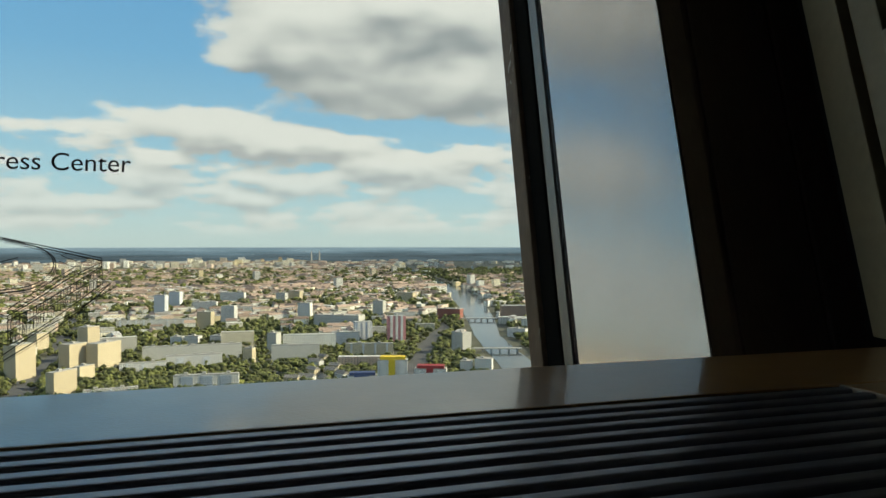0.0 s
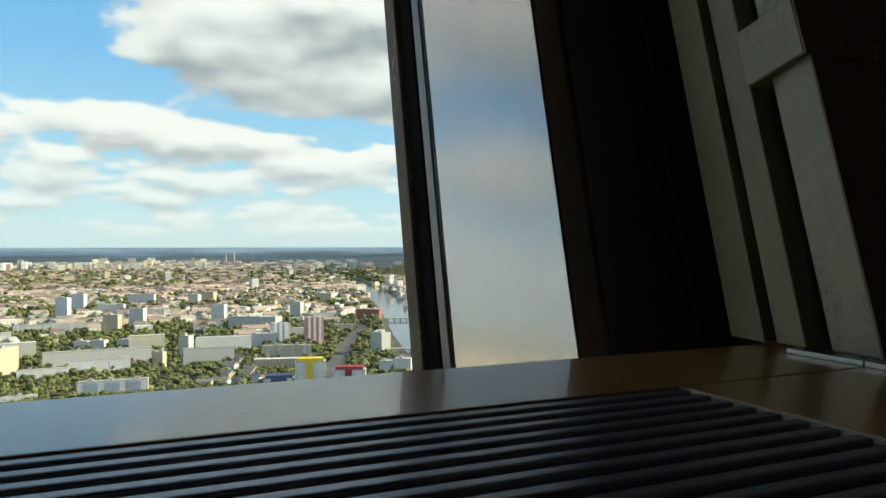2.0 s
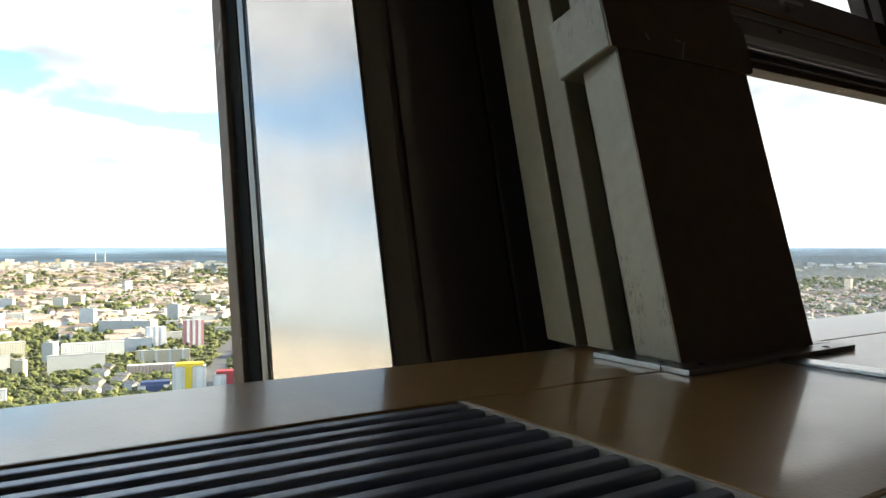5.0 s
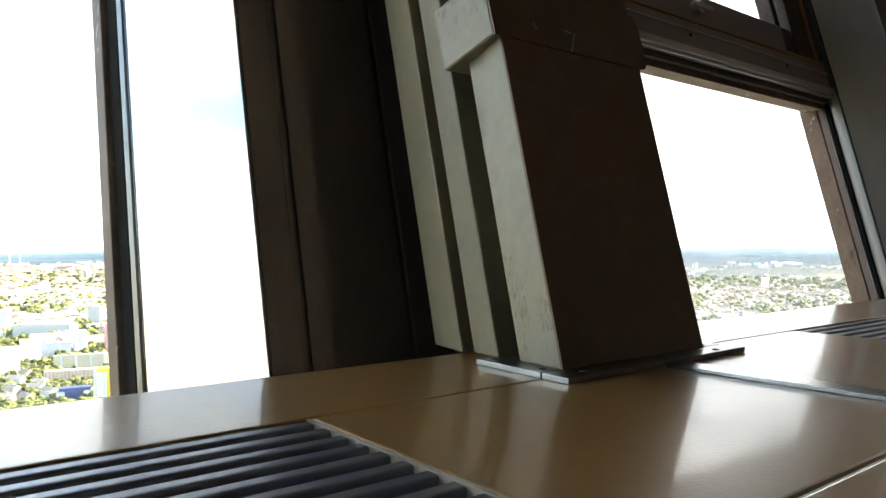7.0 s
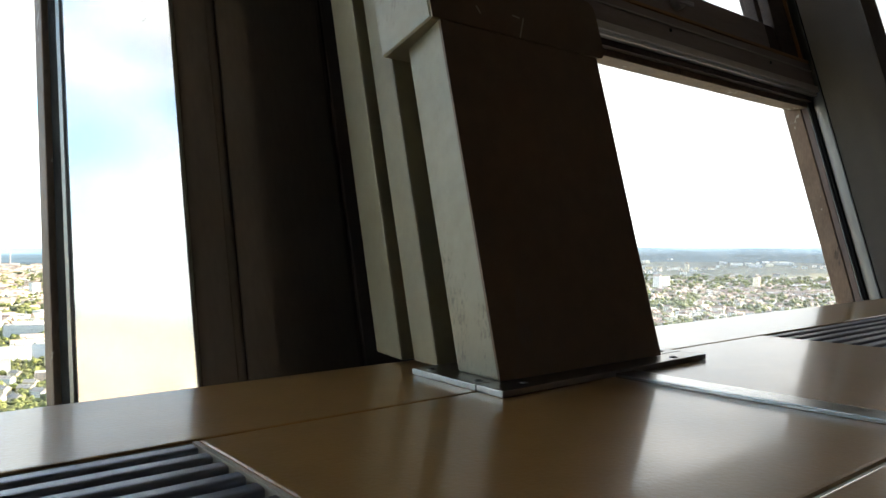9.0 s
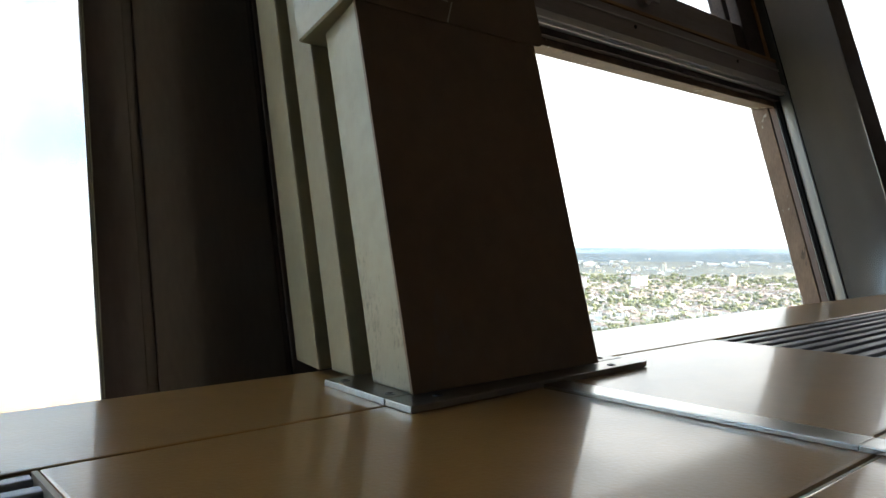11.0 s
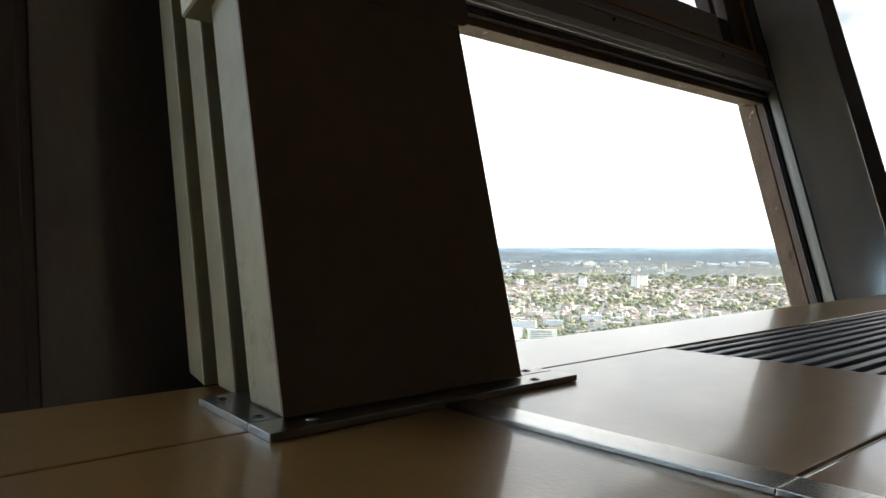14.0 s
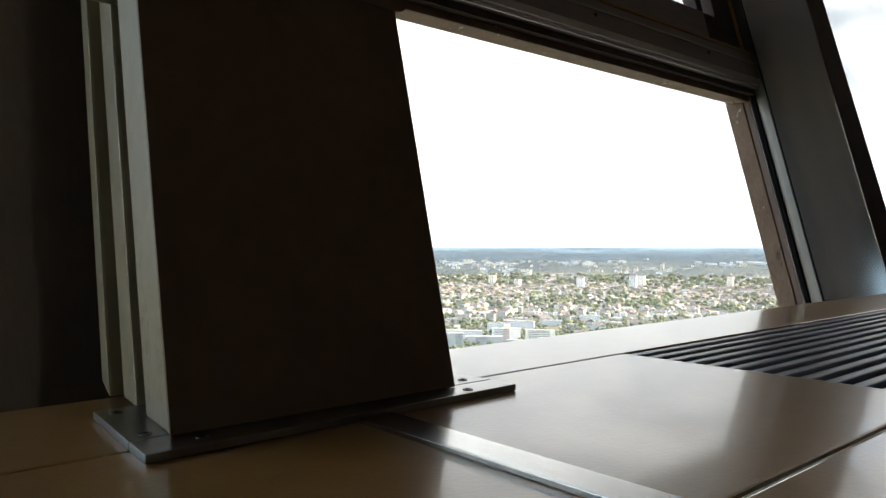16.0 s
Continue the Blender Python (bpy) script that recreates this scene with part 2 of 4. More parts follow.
def abrasion(mat, tint, top):
    """Fine rubbed-through marks, thickest where feet and bags knock the paint, thinning out below the height top."""
    nt = mat.node_tree
    N, K = nt.nodes.new, nt.links.new
    p = nt.nodes["Principled BSDF"]
    under = p.inputs["Base Color"].links[0].from_socket
    co, m, sep = N("ShaderNodeTexCoord"), N("ShaderNodeMapping"), N("ShaderNodeSeparateXYZ")
    m.inputs["Scale"].default_value = (1, 1, 0.42)
    K(co.outputs["Object"], m.inputs[0]), K(co.outputs["Object"], sep.inputs[0])
    fine, wide = N("ShaderNodeTexNoise"), N("ShaderNodeTexNoise")
    fine.inputs["Scale"].default_value, fine.inputs["Detail"].default_value, fine.inputs["Roughness"].default_value = 240, 7, 0.7
    wide.inputs["Scale"].default_value, wide.inputs["Detail"].default_value = 22, 3
    K(m.outputs[0], fine.inputs["Vector"]), K(m.outputs[0], wide.inputs["Vector"])
    low = N("ShaderNodeMapRange")
    K(sep.outputs[2], low.inputs["Value"])
    for key, v in (("From Min", 0.02), ("From Max", top), ("To Min", 0.10), ("To Max", -0.14)):
        low.inputs[key].default_value = v
    a, b, r = N("ShaderNodeMath"), N("ShaderNodeMath"), N("ShaderNodeMapRange")
    a.operation = b.operation = "ADD"
    K(fine.outputs["Fac"], a.inputs[0]), K(wide.outputs["Fac"], a.inputs[1])
    K(a.outputs[0], b.inputs[0]), K(low.outputs[0], b.inputs[1])
    K(b.outputs[0], r.inputs["Value"])
    r.inputs["From Min"].default_value, r.inputs["From Max"].default_value = 1.05, 1.22
    r.inputs["To Max"].default_value = 0.85
    mix = N("ShaderNodeMix")
    mix.data_type = "RGBA"
    K(r.outputs[0], mix.inputs["Factor"])
    K(under, mix.inputs["A"])
    mix.inputs["B"].default_value = (*tint, 1)
    K(mix.outputs["Result"], p.inputs["Base Color"])


abrasion(M_CREAM, (0.12, 0.105, 0.075), 0.26)
blemish(M_CREAM, (0.20, 0.17, 0.12), 150, 1.22, 1.38, (1, 1, 0.4), 9)
blemish(M_TAN, (0.46, 0.42, 0.36), 60, 1.20, 1.26, (1, 1, 0.5), 8)
blemish(M_TAN, (0.07, 0.05, 0.04), 90, 1.24, 1.36, (1, 1, 0.25), 12)
blemish(M_FRONT, (0.14, 0.10, 0.075), 45, 1.18, 1.34, (1, 1, 0.3), 5)


def glass(name, haze_share=0.0):
    mat = bpy.data.materials.new(name)
    mat.use_nodes = True
    nt = mat.node_tree
    nt.nodes.clear()
    N, K = nt.nodes.new, nt.links.new
    out, mix, tr, gl, lw = N("ShaderNodeOutputMaterial"), N("ShaderNodeMixShader"), N("ShaderNodeBsdfTransparent"), N("ShaderNodeBsdfGlossy"), N("ShaderNodeLayerWeight")
    tr.inputs[0].default_value = (0.97, 0.98, 0.975, 1)
    gl.inputs["Roughness"].default_value = 0.01
    lw.inputs[0].default_value = 0.5
    rise, gloss = N("ShaderNodeMath"), N("ShaderNodeMath")
    rise.operation, gloss.operation = "POWER", "MULTIPLY_ADD"
    K(lw.outputs["Facing"], rise.inputs[0])
    rise.inputs[1].default_value = 5.0
    K(rise.outputs[0], gloss.inputs[0])
    gloss.inputs[1].default_value, gloss.inputs[2].default_value = 0.7, 0.025
    K(gloss.outputs[0], mix.inputs[0]), K(gl.outputs[0], mix.inputs[2]), K(mix.outputs[0], out.inputs[0])
    veil_mix, haze_veil = N("ShaderNodeMixShader"), N("ShaderNodeBsdfTranslucent")      # translucent share paints a pale haze over the view
    haze_veil.inputs[0].default_value = (0.86, 0.91, 0.96, 1)
    veil_mix.inputs[0].default_value = haze_share
    K(tr.outputs[0], veil_mix.inputs[1]), K(haze_veil.outputs[0], veil_mix.inputs[2]), K(veil_mix.outputs[0], mix.inputs[1])
    return mat


M_GLASS = glass("window_glass")
# outer panes with a painted haze veil, stronger in the second
M_OUTER = [glass("outer_window_glass", 0.008), glass("hazed_window_glass", 0.08)]


# ---- mesh helpers ----
LEAN_X, LEAN_Y = 0.025, 0.28       # sideways and outward metres for each metre of height


def part(name, bm, mat, parent=None, label=""):
    me = bpy.data.meshes.new(name)
    bm.to_mesh(me)
    bm.free()
    me.materials.append(mat)
    ob = new(name, me)
    if parent is not None:
        ob.parent = parent
    if label:
        ob["label"] = label
    return ob


def thing(name, label, category, group="", kind="", at=(0, 0, 0)):
    ob = new(name)
    ob.empty_display_size = 0.05
    ob.location = at
    return tagged(ob, label, category, group, kind)


def prism(plan, z0, z1, lean=False, bevel=0.0, segments=2):
    """An upright body over a plan outline (counter-clockwise); lean: sheared outward with height."""
    bm = bmesh.new()
    low = [bm.verts.new((x, y, z0)) for x, y in plan]
    top = [bm.verts.new((x, y, z1)) for x, y in plan]
    n = len(plan)
    bm.faces.new(low[::-1])
    bm.faces.new(top)
    for i in range(n):
        bm.faces.new((low[i], low[(i + 1) % n], top[(i + 1) % n], top[i]))
    if bevel:
        bmesh.ops.bevel(bm, geom=bm.edges[:], offset=bevel, segments=segments, profile=0.6, affect="EDGES")
    if lean:
        for v in bm.verts:
            v.co.x += LEAN_X * v.co.z
            v.co.y += LEAN_Y * v.co.z
    return bm


def box(x0, x1, y0, y1, z0, z1, lean=False, bevel=0.0, segments=2):
    return prism([(x0, y0), (x1, y0), (x1, y1), (x0, y1)], z0, z1, lean, bevel, segments)


def structure(name, bm, mat, label, category):
    return tagged(part(name, bm, mat), label, category, kind="structure")


# ---- the room behind ----
# unseen shell: keeps the sun out and sets what the metal mirrors
structure("floor", box(-5, 8, -2.3, 1.0, -0.95, -0.80), M_FLOOR, "dark carpeted floor of the viewing deck", "floor")
structure("ceiling", box(-5, 8, -2.3, 2.06, 2.30, 2.45), M_CEIL, "dark suspended ceiling of the viewing deck", "ceiling")
structure("wall_south", box(-5, 8, -2.5, -2.3, -0.95, 2.45), M_WALL, "dark inner wall of the viewing deck", "wall")
# opening added out of view to brighten the far jamb's reflection
for _y0, _y1, _z0, _z1 in ((-2.3, -1.0, -0.95, 2.45), (0.45, 1.3, -0.95, 2.45), (-1.0, 0.45, -0.95, 0.0), (-1.0, 0.45, 1.4, 2.45)):
    structure("wall_west", box(-5.2, -5, _y0, _y1, _z0, _z1), M_WALL, "unseen side wall with an opening added for a bright reflection", "wall")
structure("wall_east", box(8, 8.2, -2.3, 1.3, -0.95, 2.45), M_WALL, "unseen dark wall closing the room on the right", "wall")
structure("wall_north", box(-5, 8, 0.60, 0.70, -0.80, -0.06), M_WALL, "dark parapet wall under the window sill", "wall")

# ---- the window sill ----
EDGE_Y, RAIL_Y, INNER_Y, INNER_R = 0.742, 0.556, 0.226, 0.243
GRILLE_L, GRILLE_R = 0.592, 1.480
EDGE_R, RAIL_R = 0.766, 0.592      # the boards past the joint stand a little further out
STRIP_X0, STRIP_X1 = 1.021, 1.052
sill = thing("window_sill", "wide brown laminate window sill with joints and grilles", "window sill", kind="structure")


def board(x0, x1, y0, y1):
    return part("board", box(x0, x1, y0, y1, -0.030, 0.0, bevel=0.0022), M_SILL, sill)


GAP = 0.0024
board(-3.0, STRIP_X0 + 0.02, RAIL_Y, EDGE_Y)
board(STRIP_X0 + 0.021, 5.2, RAIL_R + 0.002, EDGE_R)
board(GRILLE_L + 0.004, STRIP_X0 + 0.020, INNER_Y + GAP, RAIL_Y - GAP)
board(STRIP_X0 + 0.0215, GRILLE_R - 0.003, INNER_R + GAP, RAIL_R)
board(-3.0, STRIP_X0 + 0.020, -0.20, INNER_Y - GAP)
board(STRIP_X0 + 0.0215, 5.2, -0.20, INNER_R - GAP)
part("edge_trim", box(STRIP_X0 + 0.022, GRILLE_R - 0.004, INNER_R - 0.0016, INNER_R + 0.0002, -0.03, -0.0012), M_EDGE, sill, "pale cut board edge")
part("edge_trim", box(GRILLE_L + 0.004, STRIP_X0 + 0.0195, INNER_Y - 0.0016, INNER_Y + 0.0002, -0.03, -0.0012), M_EDGE, sill, "pale cut board edge")
part("edge_trim", box(GRILLE_L, GRILLE_L + 0.0035, INNER_Y, RAIL_Y - 0.002, -0.03, -0.0006), M_EDGE, sill, "pale cut board edge")
part("edge_trim", box(GRILLE_R - 0.0025, GRILLE_R + 0.001, INNER_R + 0.002, RAIL_R - 0.002, -0.03, -0.0006), M_EDGE, sill, "pale cut board edge")
# near-black strips over the brown board edge beside the grille
part("grille_rim", box(-3.0, GRILLE_L, RAIL_Y - 0.0030, RAIL_Y + 0.0004, -0.03, -0.0022), M_DARK, sill, "thin near-black strip along the grille")
part("grille_rim", box(GRILLE_R + 0.0012, 5.2, RAIL_R - 0.0010, RAIL_R + 0.0024, -0.03, -0.0022), M_DARK, sill, "thin near-black strip along the grille")
# solid black box stands in for the shaded hollow
part("hollow_fill", box(-3.0, 5.2, -0.195, EDGE_Y - 0.006, -0.10, -0.034), M_DARK, sill, "black box painted as the shaded hollow under the boards")


def grille(x0, x1, y_far):
    g = thing("convector_grille", "dark anodised aluminium bar grille let into the sill", "grille", "grilles in the window sill")
    n, pitch = 12, 0.0262
    master = None
    for i in range(n):
        y = y_far - 0.011 - i * pitch
        if master is None:
            bm = bmesh.new()
            profile = [(0.0064, -0.020), (0.0064, -0.0017), (0.0057, -0.0010), (-0.0030, -0.0010), (-0.0047, -0.0013), (-0.0058, -0.0022), (-0.0062, -0.0038), (-0.0062, -0.020)]
            ends = [[bm.verts.new((x, py, pz)) for py, pz in profile] for x in (x0 + 0.002, x1 - 0.002)]
            bm.faces.new(ends[0][::-1]), bm.faces.new(ends[1])
            for k in range(len(profile)):
                j = (k + 1) % len(profile)
                bm.faces.new((ends[0][k], ends[0][j], ends[1][j], ends[1][k]))
            bmesh.ops.recalc_face_normals(bm, faces=bm.faces[:])
            bar = part("bar", bm, M_BAR, g)
            master = bar.data
        else:
            bar = new("bar", master)
            bar.parent = g
        bar.location = (0, y, 0)
    for x in (x0 + 0.15 + 0.5 * k for k in range(int((x1 - x0) / 0.5))):
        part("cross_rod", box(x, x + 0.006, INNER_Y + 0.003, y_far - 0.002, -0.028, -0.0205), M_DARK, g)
    return g


grille(-2.2, GRILLE_L, RAIL_Y - 0.002)
grille(GRILLE_R, 4.4, RAIL_R)

strip = thing("cover_strip", "flat brushed aluminium cover strip over the sill joint", "strip")
part("bar", box(STRIP_X0, STRIP_X1, 0.2362, 0.5145, 0.0002, 0.0048, bevel=0.0008), M_ALU, strip)
part("bar", box(STRIP_X0, STRIP_X1, -0.20, 0.2356, 0.0002, 0.0048, bevel=0.0008), M_ALU, strip)

# ---- the leaning column ----
column = thing("steel_column", "cream painted leaning steel column, scuffed, on a bolted base plate", "column", at=(0, 0, 0))
CX0, CX1, CY0, CY1 = 0.8870, 1.149, 0.547, 0.617
part("shaft", prism([(CX0, CY0), (CX1, CY0), (CX1, CY1), (CX0 + 0.0065, CY1)], 0.0068, 2.25, lean=True, bevel=0.003), M_CREAM, column)


def collar():
    """Clamp round the shaft, square to its lean."""
    bm = box(CX0 - 0.013, CX1 + 0.016, CY0 - 0.0004, CY1 + 0.025, -0.040, 0.042)
    bmesh.ops.bevel(bm, geom=[e for e in bm.edges if e.verts[0].co.x > 1.1 and abs(e.verts[0].co.x - e.verts[1].co.x) < 1e-6 and abs(e.verts[0].co.z - e.verts[1].co.z) < 1e-6], offset=0.015, segments=4, affect="EDGES")
    bmesh.ops.bevel(bm, geom=bm.edges[:], offset=0.002, segments=1, affect="EDGES")
    mid = Vector(((CX0 + CX1) / 2, (CY0 + CY1) / 2, 0))
    z = 0.411
    turn = Matrix.Rotation(-math.atan(LEAN_Y), 4, "X")
    bm.transform(Matrix.Translation(mid + Vector((LEAN_X * z, LEAN_Y * z, z))) @ turn @ Matrix.Translation(-mid))
    return bm


part("collar", collar(), M_CREAM, column)
# thin dark brown sheets laid over the cream shaft and collar
part("front_sheet", box(CX0 - 0.0006, CX1 + 0.0006, CY0 - 0.0022, CY0 + 0.0012, 0.0072, 0.400, lean=True, bevel=0.0006), M_FRONT, column, "thin dark brown sheet on the front")
_left, _right = CX0 - 0.0125, CX1 + 0.0165
_edge = [(_left, 0.0425), (_left, -0.0405)] + [(_right - 0.014 + 0.014 * math.cos(a), k * 0.0265 + 0.001 + 0.015 * math.sin(a)) for k, a in [(-1, radians(-90 + 15 * i)) for i in range(7)] + [(1, radians(15 * i)) for i in range(7)]]
_bm = bmesh.new()
_f = [_bm.verts.new((x, CY0 - 0.0029, z)) for x, z in _edge]
_r = [_bm.verts.new((x, CY0 - 0.0006, z)) for x, z in _edge]
_bm.faces.new(_f), _bm.faces.new(_r[::-1])
for _i in range(len(_edge)):
    _j = (_i + 1) % len(_edge)
    _bm.faces.new((_f[_j], _f[_i], _r[_i], _r[_j]))
_mid = Vector(((CX0 + CX1) / 2, (CY0 + CY1) / 2, 0))
_bm.transform(Matrix.Translation(_mid + Vector((LEAN_X * 0.411, LEAN_Y * 0.411, 0.411))) @ Matrix.Rotation(-math.atan(LEAN_Y), 4, "X") @ Matrix.Translation(-_mid))
part("collar_sheet", _bm, M_FRONT, column, "thin dark brown sheet on the front")
part("front_sheet", box(CX0 - 0.0006, CX1 + 0.0006, CY0 - 0.0022, CY0 + 0.0012, 0.422, 2.24, lean=True, bevel=0.0006), M_FRONT, column, "thin dark brown sheet on the front")
# near-black fillers paint the shade in the grooves behind the shaft
part("recess_fill", box(CX0 + 0.05, CX1 - 0.05, CY1 + 0.001, 0.659, 0.012, 2.25, lean=True), M_DARK, column)
part("flange", prism([(0.9005, 0.660), (1.150, 0.660), (1.150, 0.710), (0.9055, 0.710)], 0.0045, 2.25, lean=True, bevel=0.003), M_CREAM_DIM, column, "cream rear flange in a dimmer tone")
part("recess_fill", box(0.925, 1.125, 0.7115, 0.7215, 0.021, 2.25, lean=True), M_DARK, column)
part("recess_fill", box(1.052, 1.110, 0.798, 0.935, -0.40, 2.25, lean=True), M_DARK, column, "near-black filler closing the gap to the facade")
# added near-black blocks close the bright gap under the flanges
part("under_fill", box(0.945, 1.115, 0.676, 0.735, 0.0003, 0.0042), M_DARK, column)
part("under_fill", box(0.945, 1.040, 0.7435, 0.785, -0.30, 0.0038), M_DARK, column)
part("flange", prism([(0.897, 0.7225), (1.150, 0.7225), (1.150, 0.797), (0.912, 0.797)], 0.0040, 2.25, lean=True, bevel=0.003), M_CREAM_DIM, column, "cream rear flange in a dimmer tone")
for _x, _z, _l, _a in ((0.955, 0.405, 0.010, 60), (1.016, 0.409, 0.012, 5), (1.022, 0.396, 0.030, -65)):
    _bm = box(-_l / 2, _l / 2, -0.0004, 0.0, -0.0009, 0.0009)
    _bm.transform(Matrix.Translation((_x, CY0 - 0.0044 + LEAN_Y * _z - 0.0004, _z)) @ Matrix.Rotation(-math.atan(LEAN_Y), 4, "X") @ Matrix.Rotation(radians(_a), 4, "Y"))
    part("scratch", _bm, M_EDGE, column, "pale scratch in the paint")
plate = thing("base_plate", "two-piece brushed steel base plate screwed to the sill", "base plate")
part("front_piece", prism([(0.859, 0.515), (1.204, 0.521), (1.204, 0.5535), (0.861, 0.5535)], 0.0003, 0.0066, bevel=0.0008), M_STEEL, plate)
part("rear_piece", prism([(0.861, 0.5550), (1.204, 0.5550), (1.198, 0.600), (1.165, 0.664), (0.868, 0.664)], 0.0003, 0.0066, bevel=0.0008), M_STEEL, plate)


def screw(x, y):
    bm = bmesh.new()
    bmesh.ops.create_cone(bm, cap_ends=True, segments=16, radius1=0.0050, radius2=0.0046, depth=0.0012)
    ob = part("screw", bm, M_SCREW, plate, "countersunk screw")
    ob.location = (x, y, 0.0068)
    bm = bmesh.new()
    bmesh.ops.create_cone(bm, cap_ends=True, segments=6, radius1=0.0026, radius2=0.0026, depth=0.0008)
    ob2 = part("socket", bm, M_DARK, ob)
    ob2.location = (0, 0, 0.0006)


for _x, _y in ((0.880, 0.645), (0.8755, 0.566), (0.903, 0.533), (1.151, 0.531), (1.179, 0.569)):
    screw(_x, _y)

# ---- facade: mullions, frames, glass ----
Z0, Z1 = -0.42, 2.28
PITCH = 3.0


def mullion(dx, front=0.937, right=1.060, sheet=M_JAMB, cover=M_BRONZE, beads=None):
    """One mullion; beads: its glazing beads from the sheet outwards, as (name, from, to, set back, material, label)."""
    m = thing("window_mullion", "broad dark bronze mullion with a polished metal jamb", "mullion", "mullions of the glazing", "structure")
    x = lambda v: v + dx
    fx = lambda y: 0.6625 + (1.236 - y) * 0.0720 / 0.299      # the jamb's line in plan
    outer = beads[-1][2]
    part("jamb_panel", prism([(x(fx(front)), front), (x(fx(front) + 0.006), front + 0.002), (x(0.6685), 1.238), (x(0.6625), 1.236)], Z0, Z1, True), sheet, m, "polished metal jamb sheet mirroring the sky")
    rim = [(x(fx(front) + 0.0012) + 0.0024 * math.cos(radians(30 * k)), front + 0.0006 + 0.0024 * math.sin(radians(30 * k))) for k in range(12)]
    part("sheet_edge", prism(rim, Z0, Z1, True), sheet, m, "rounded bright edge of the jamb sheet")
    part("core", prism([(x(0.752), front + 0.010), (x(right - 0.005), front + 0.010), (x(right - 0.005), 1.33), (x(right - 0.095), outer), (x(0.702), outer), (x(0.684), 1.235)], Z0, Z1, True), M_BRONZE, m)
    for name, y0, y1, back, mat, label in beads:
        front_line = [(x(0.6605 + back), y0), (x(0.6605 + back), y1)]
        bevel = min(0.004, (y1 - y0) * 0.2)
        if name == "glazing_bead":      # half-round on its outer side
            front_line = [(x(0.6605 + 0.022 * (1 - math.cos(radians(9 * k)))), y0 + (y1 - y0) * (0.25 + 0.75 * math.sin(radians(9 * k)))) for k in range(11)]
            front_line, bevel = [(x(0.6605), y0)] + front_line, 0.0
        part(name, prism([(x(0.701), y1), *front_line[::-1], (x(0.701), y0)][::-1], Z0, Z1, True, bevel, 2), mat, m, label)
    edges = ((fx(front) + 0.0065, 0.790, 0.004), (0.802, 0.974, 0.002), (0.981, right, 0.0)) if right > 1.0 else ((fx(front) + 0.012, right, 0.0),)
    for a, b, y in edges:
        part("cover_sheet", box(x(a), x(b), front + y, front + 0.0095, Z0, Z1, True, 0.002), cover, m)
    return m


BEADS = (
    ("gasket", 1.2365, 1.2565, 0.003, M_GASKET, ""), ("glazing_bead", 1.257, 1.320, 0.0, M_BEAD, "rounded metal glazing bead"),
    ("gasket", 1.321, 1.388, 0.0075, M_GASKET, ""),
    ("outer_frame", 1.389, 1.452, -0.003, M_TAN, "weathered tan outer window frame"),
)
BEADS_EAST = (
    ("gasket", 1.2375, 1.2430, 0.003, M_GASKET, ""), ("glazing_bead", 1.2440, 1.2960, 0.0, M_BEAD_EAST, "rounded metal glazing bead"),
    ("gasket", 1.2970, 1.3130, 0.007, M_GASKET, ""), ("setting_bead", 1.3138, 1.3190, 0.001, M_BEAD_EAST, "thin bright setting bead"),
    ("sash_edge", 1.3200, 1.3470, 0.002, M_SASH, "dark reddish brown sash edge"), ("outer_frame", 1.3480, 1.4250, -0.003, M_TAN, "tan outer window frame with flaking paint"),
)
first = mullion(0.0, beads=BEADS)
mullion(PITCH + 0.035, 1.005, 0.930, M_JAMB_DIM, M_BROWN, BEADS_EAST)
mullion(-PITCH, beads=BEADS)
for _x, _y, _z in ((0.736, 1.126, 0.465), (0.734, 1.132, 0.463), (0.692, 1.147, 0.039), (0.692, 1.223, 0.234), (0.741, 1.024, 0.265), (0.726, 0.975, -0.033), (0.737, 0.978, 0.10)):
    _bm = bmesh.new()
    bmesh.ops.create_icosphere(_bm, subdivisions=1, radius=0.0012)
    part("chip", _bm, M_GASKET, first, "small dark chip in the sheet").location = (0.6625 + LEAN_X * _z + (1.236 - (_y - LEAN_Y * _z)) * 0.0720 / 0.299, _y, _z)

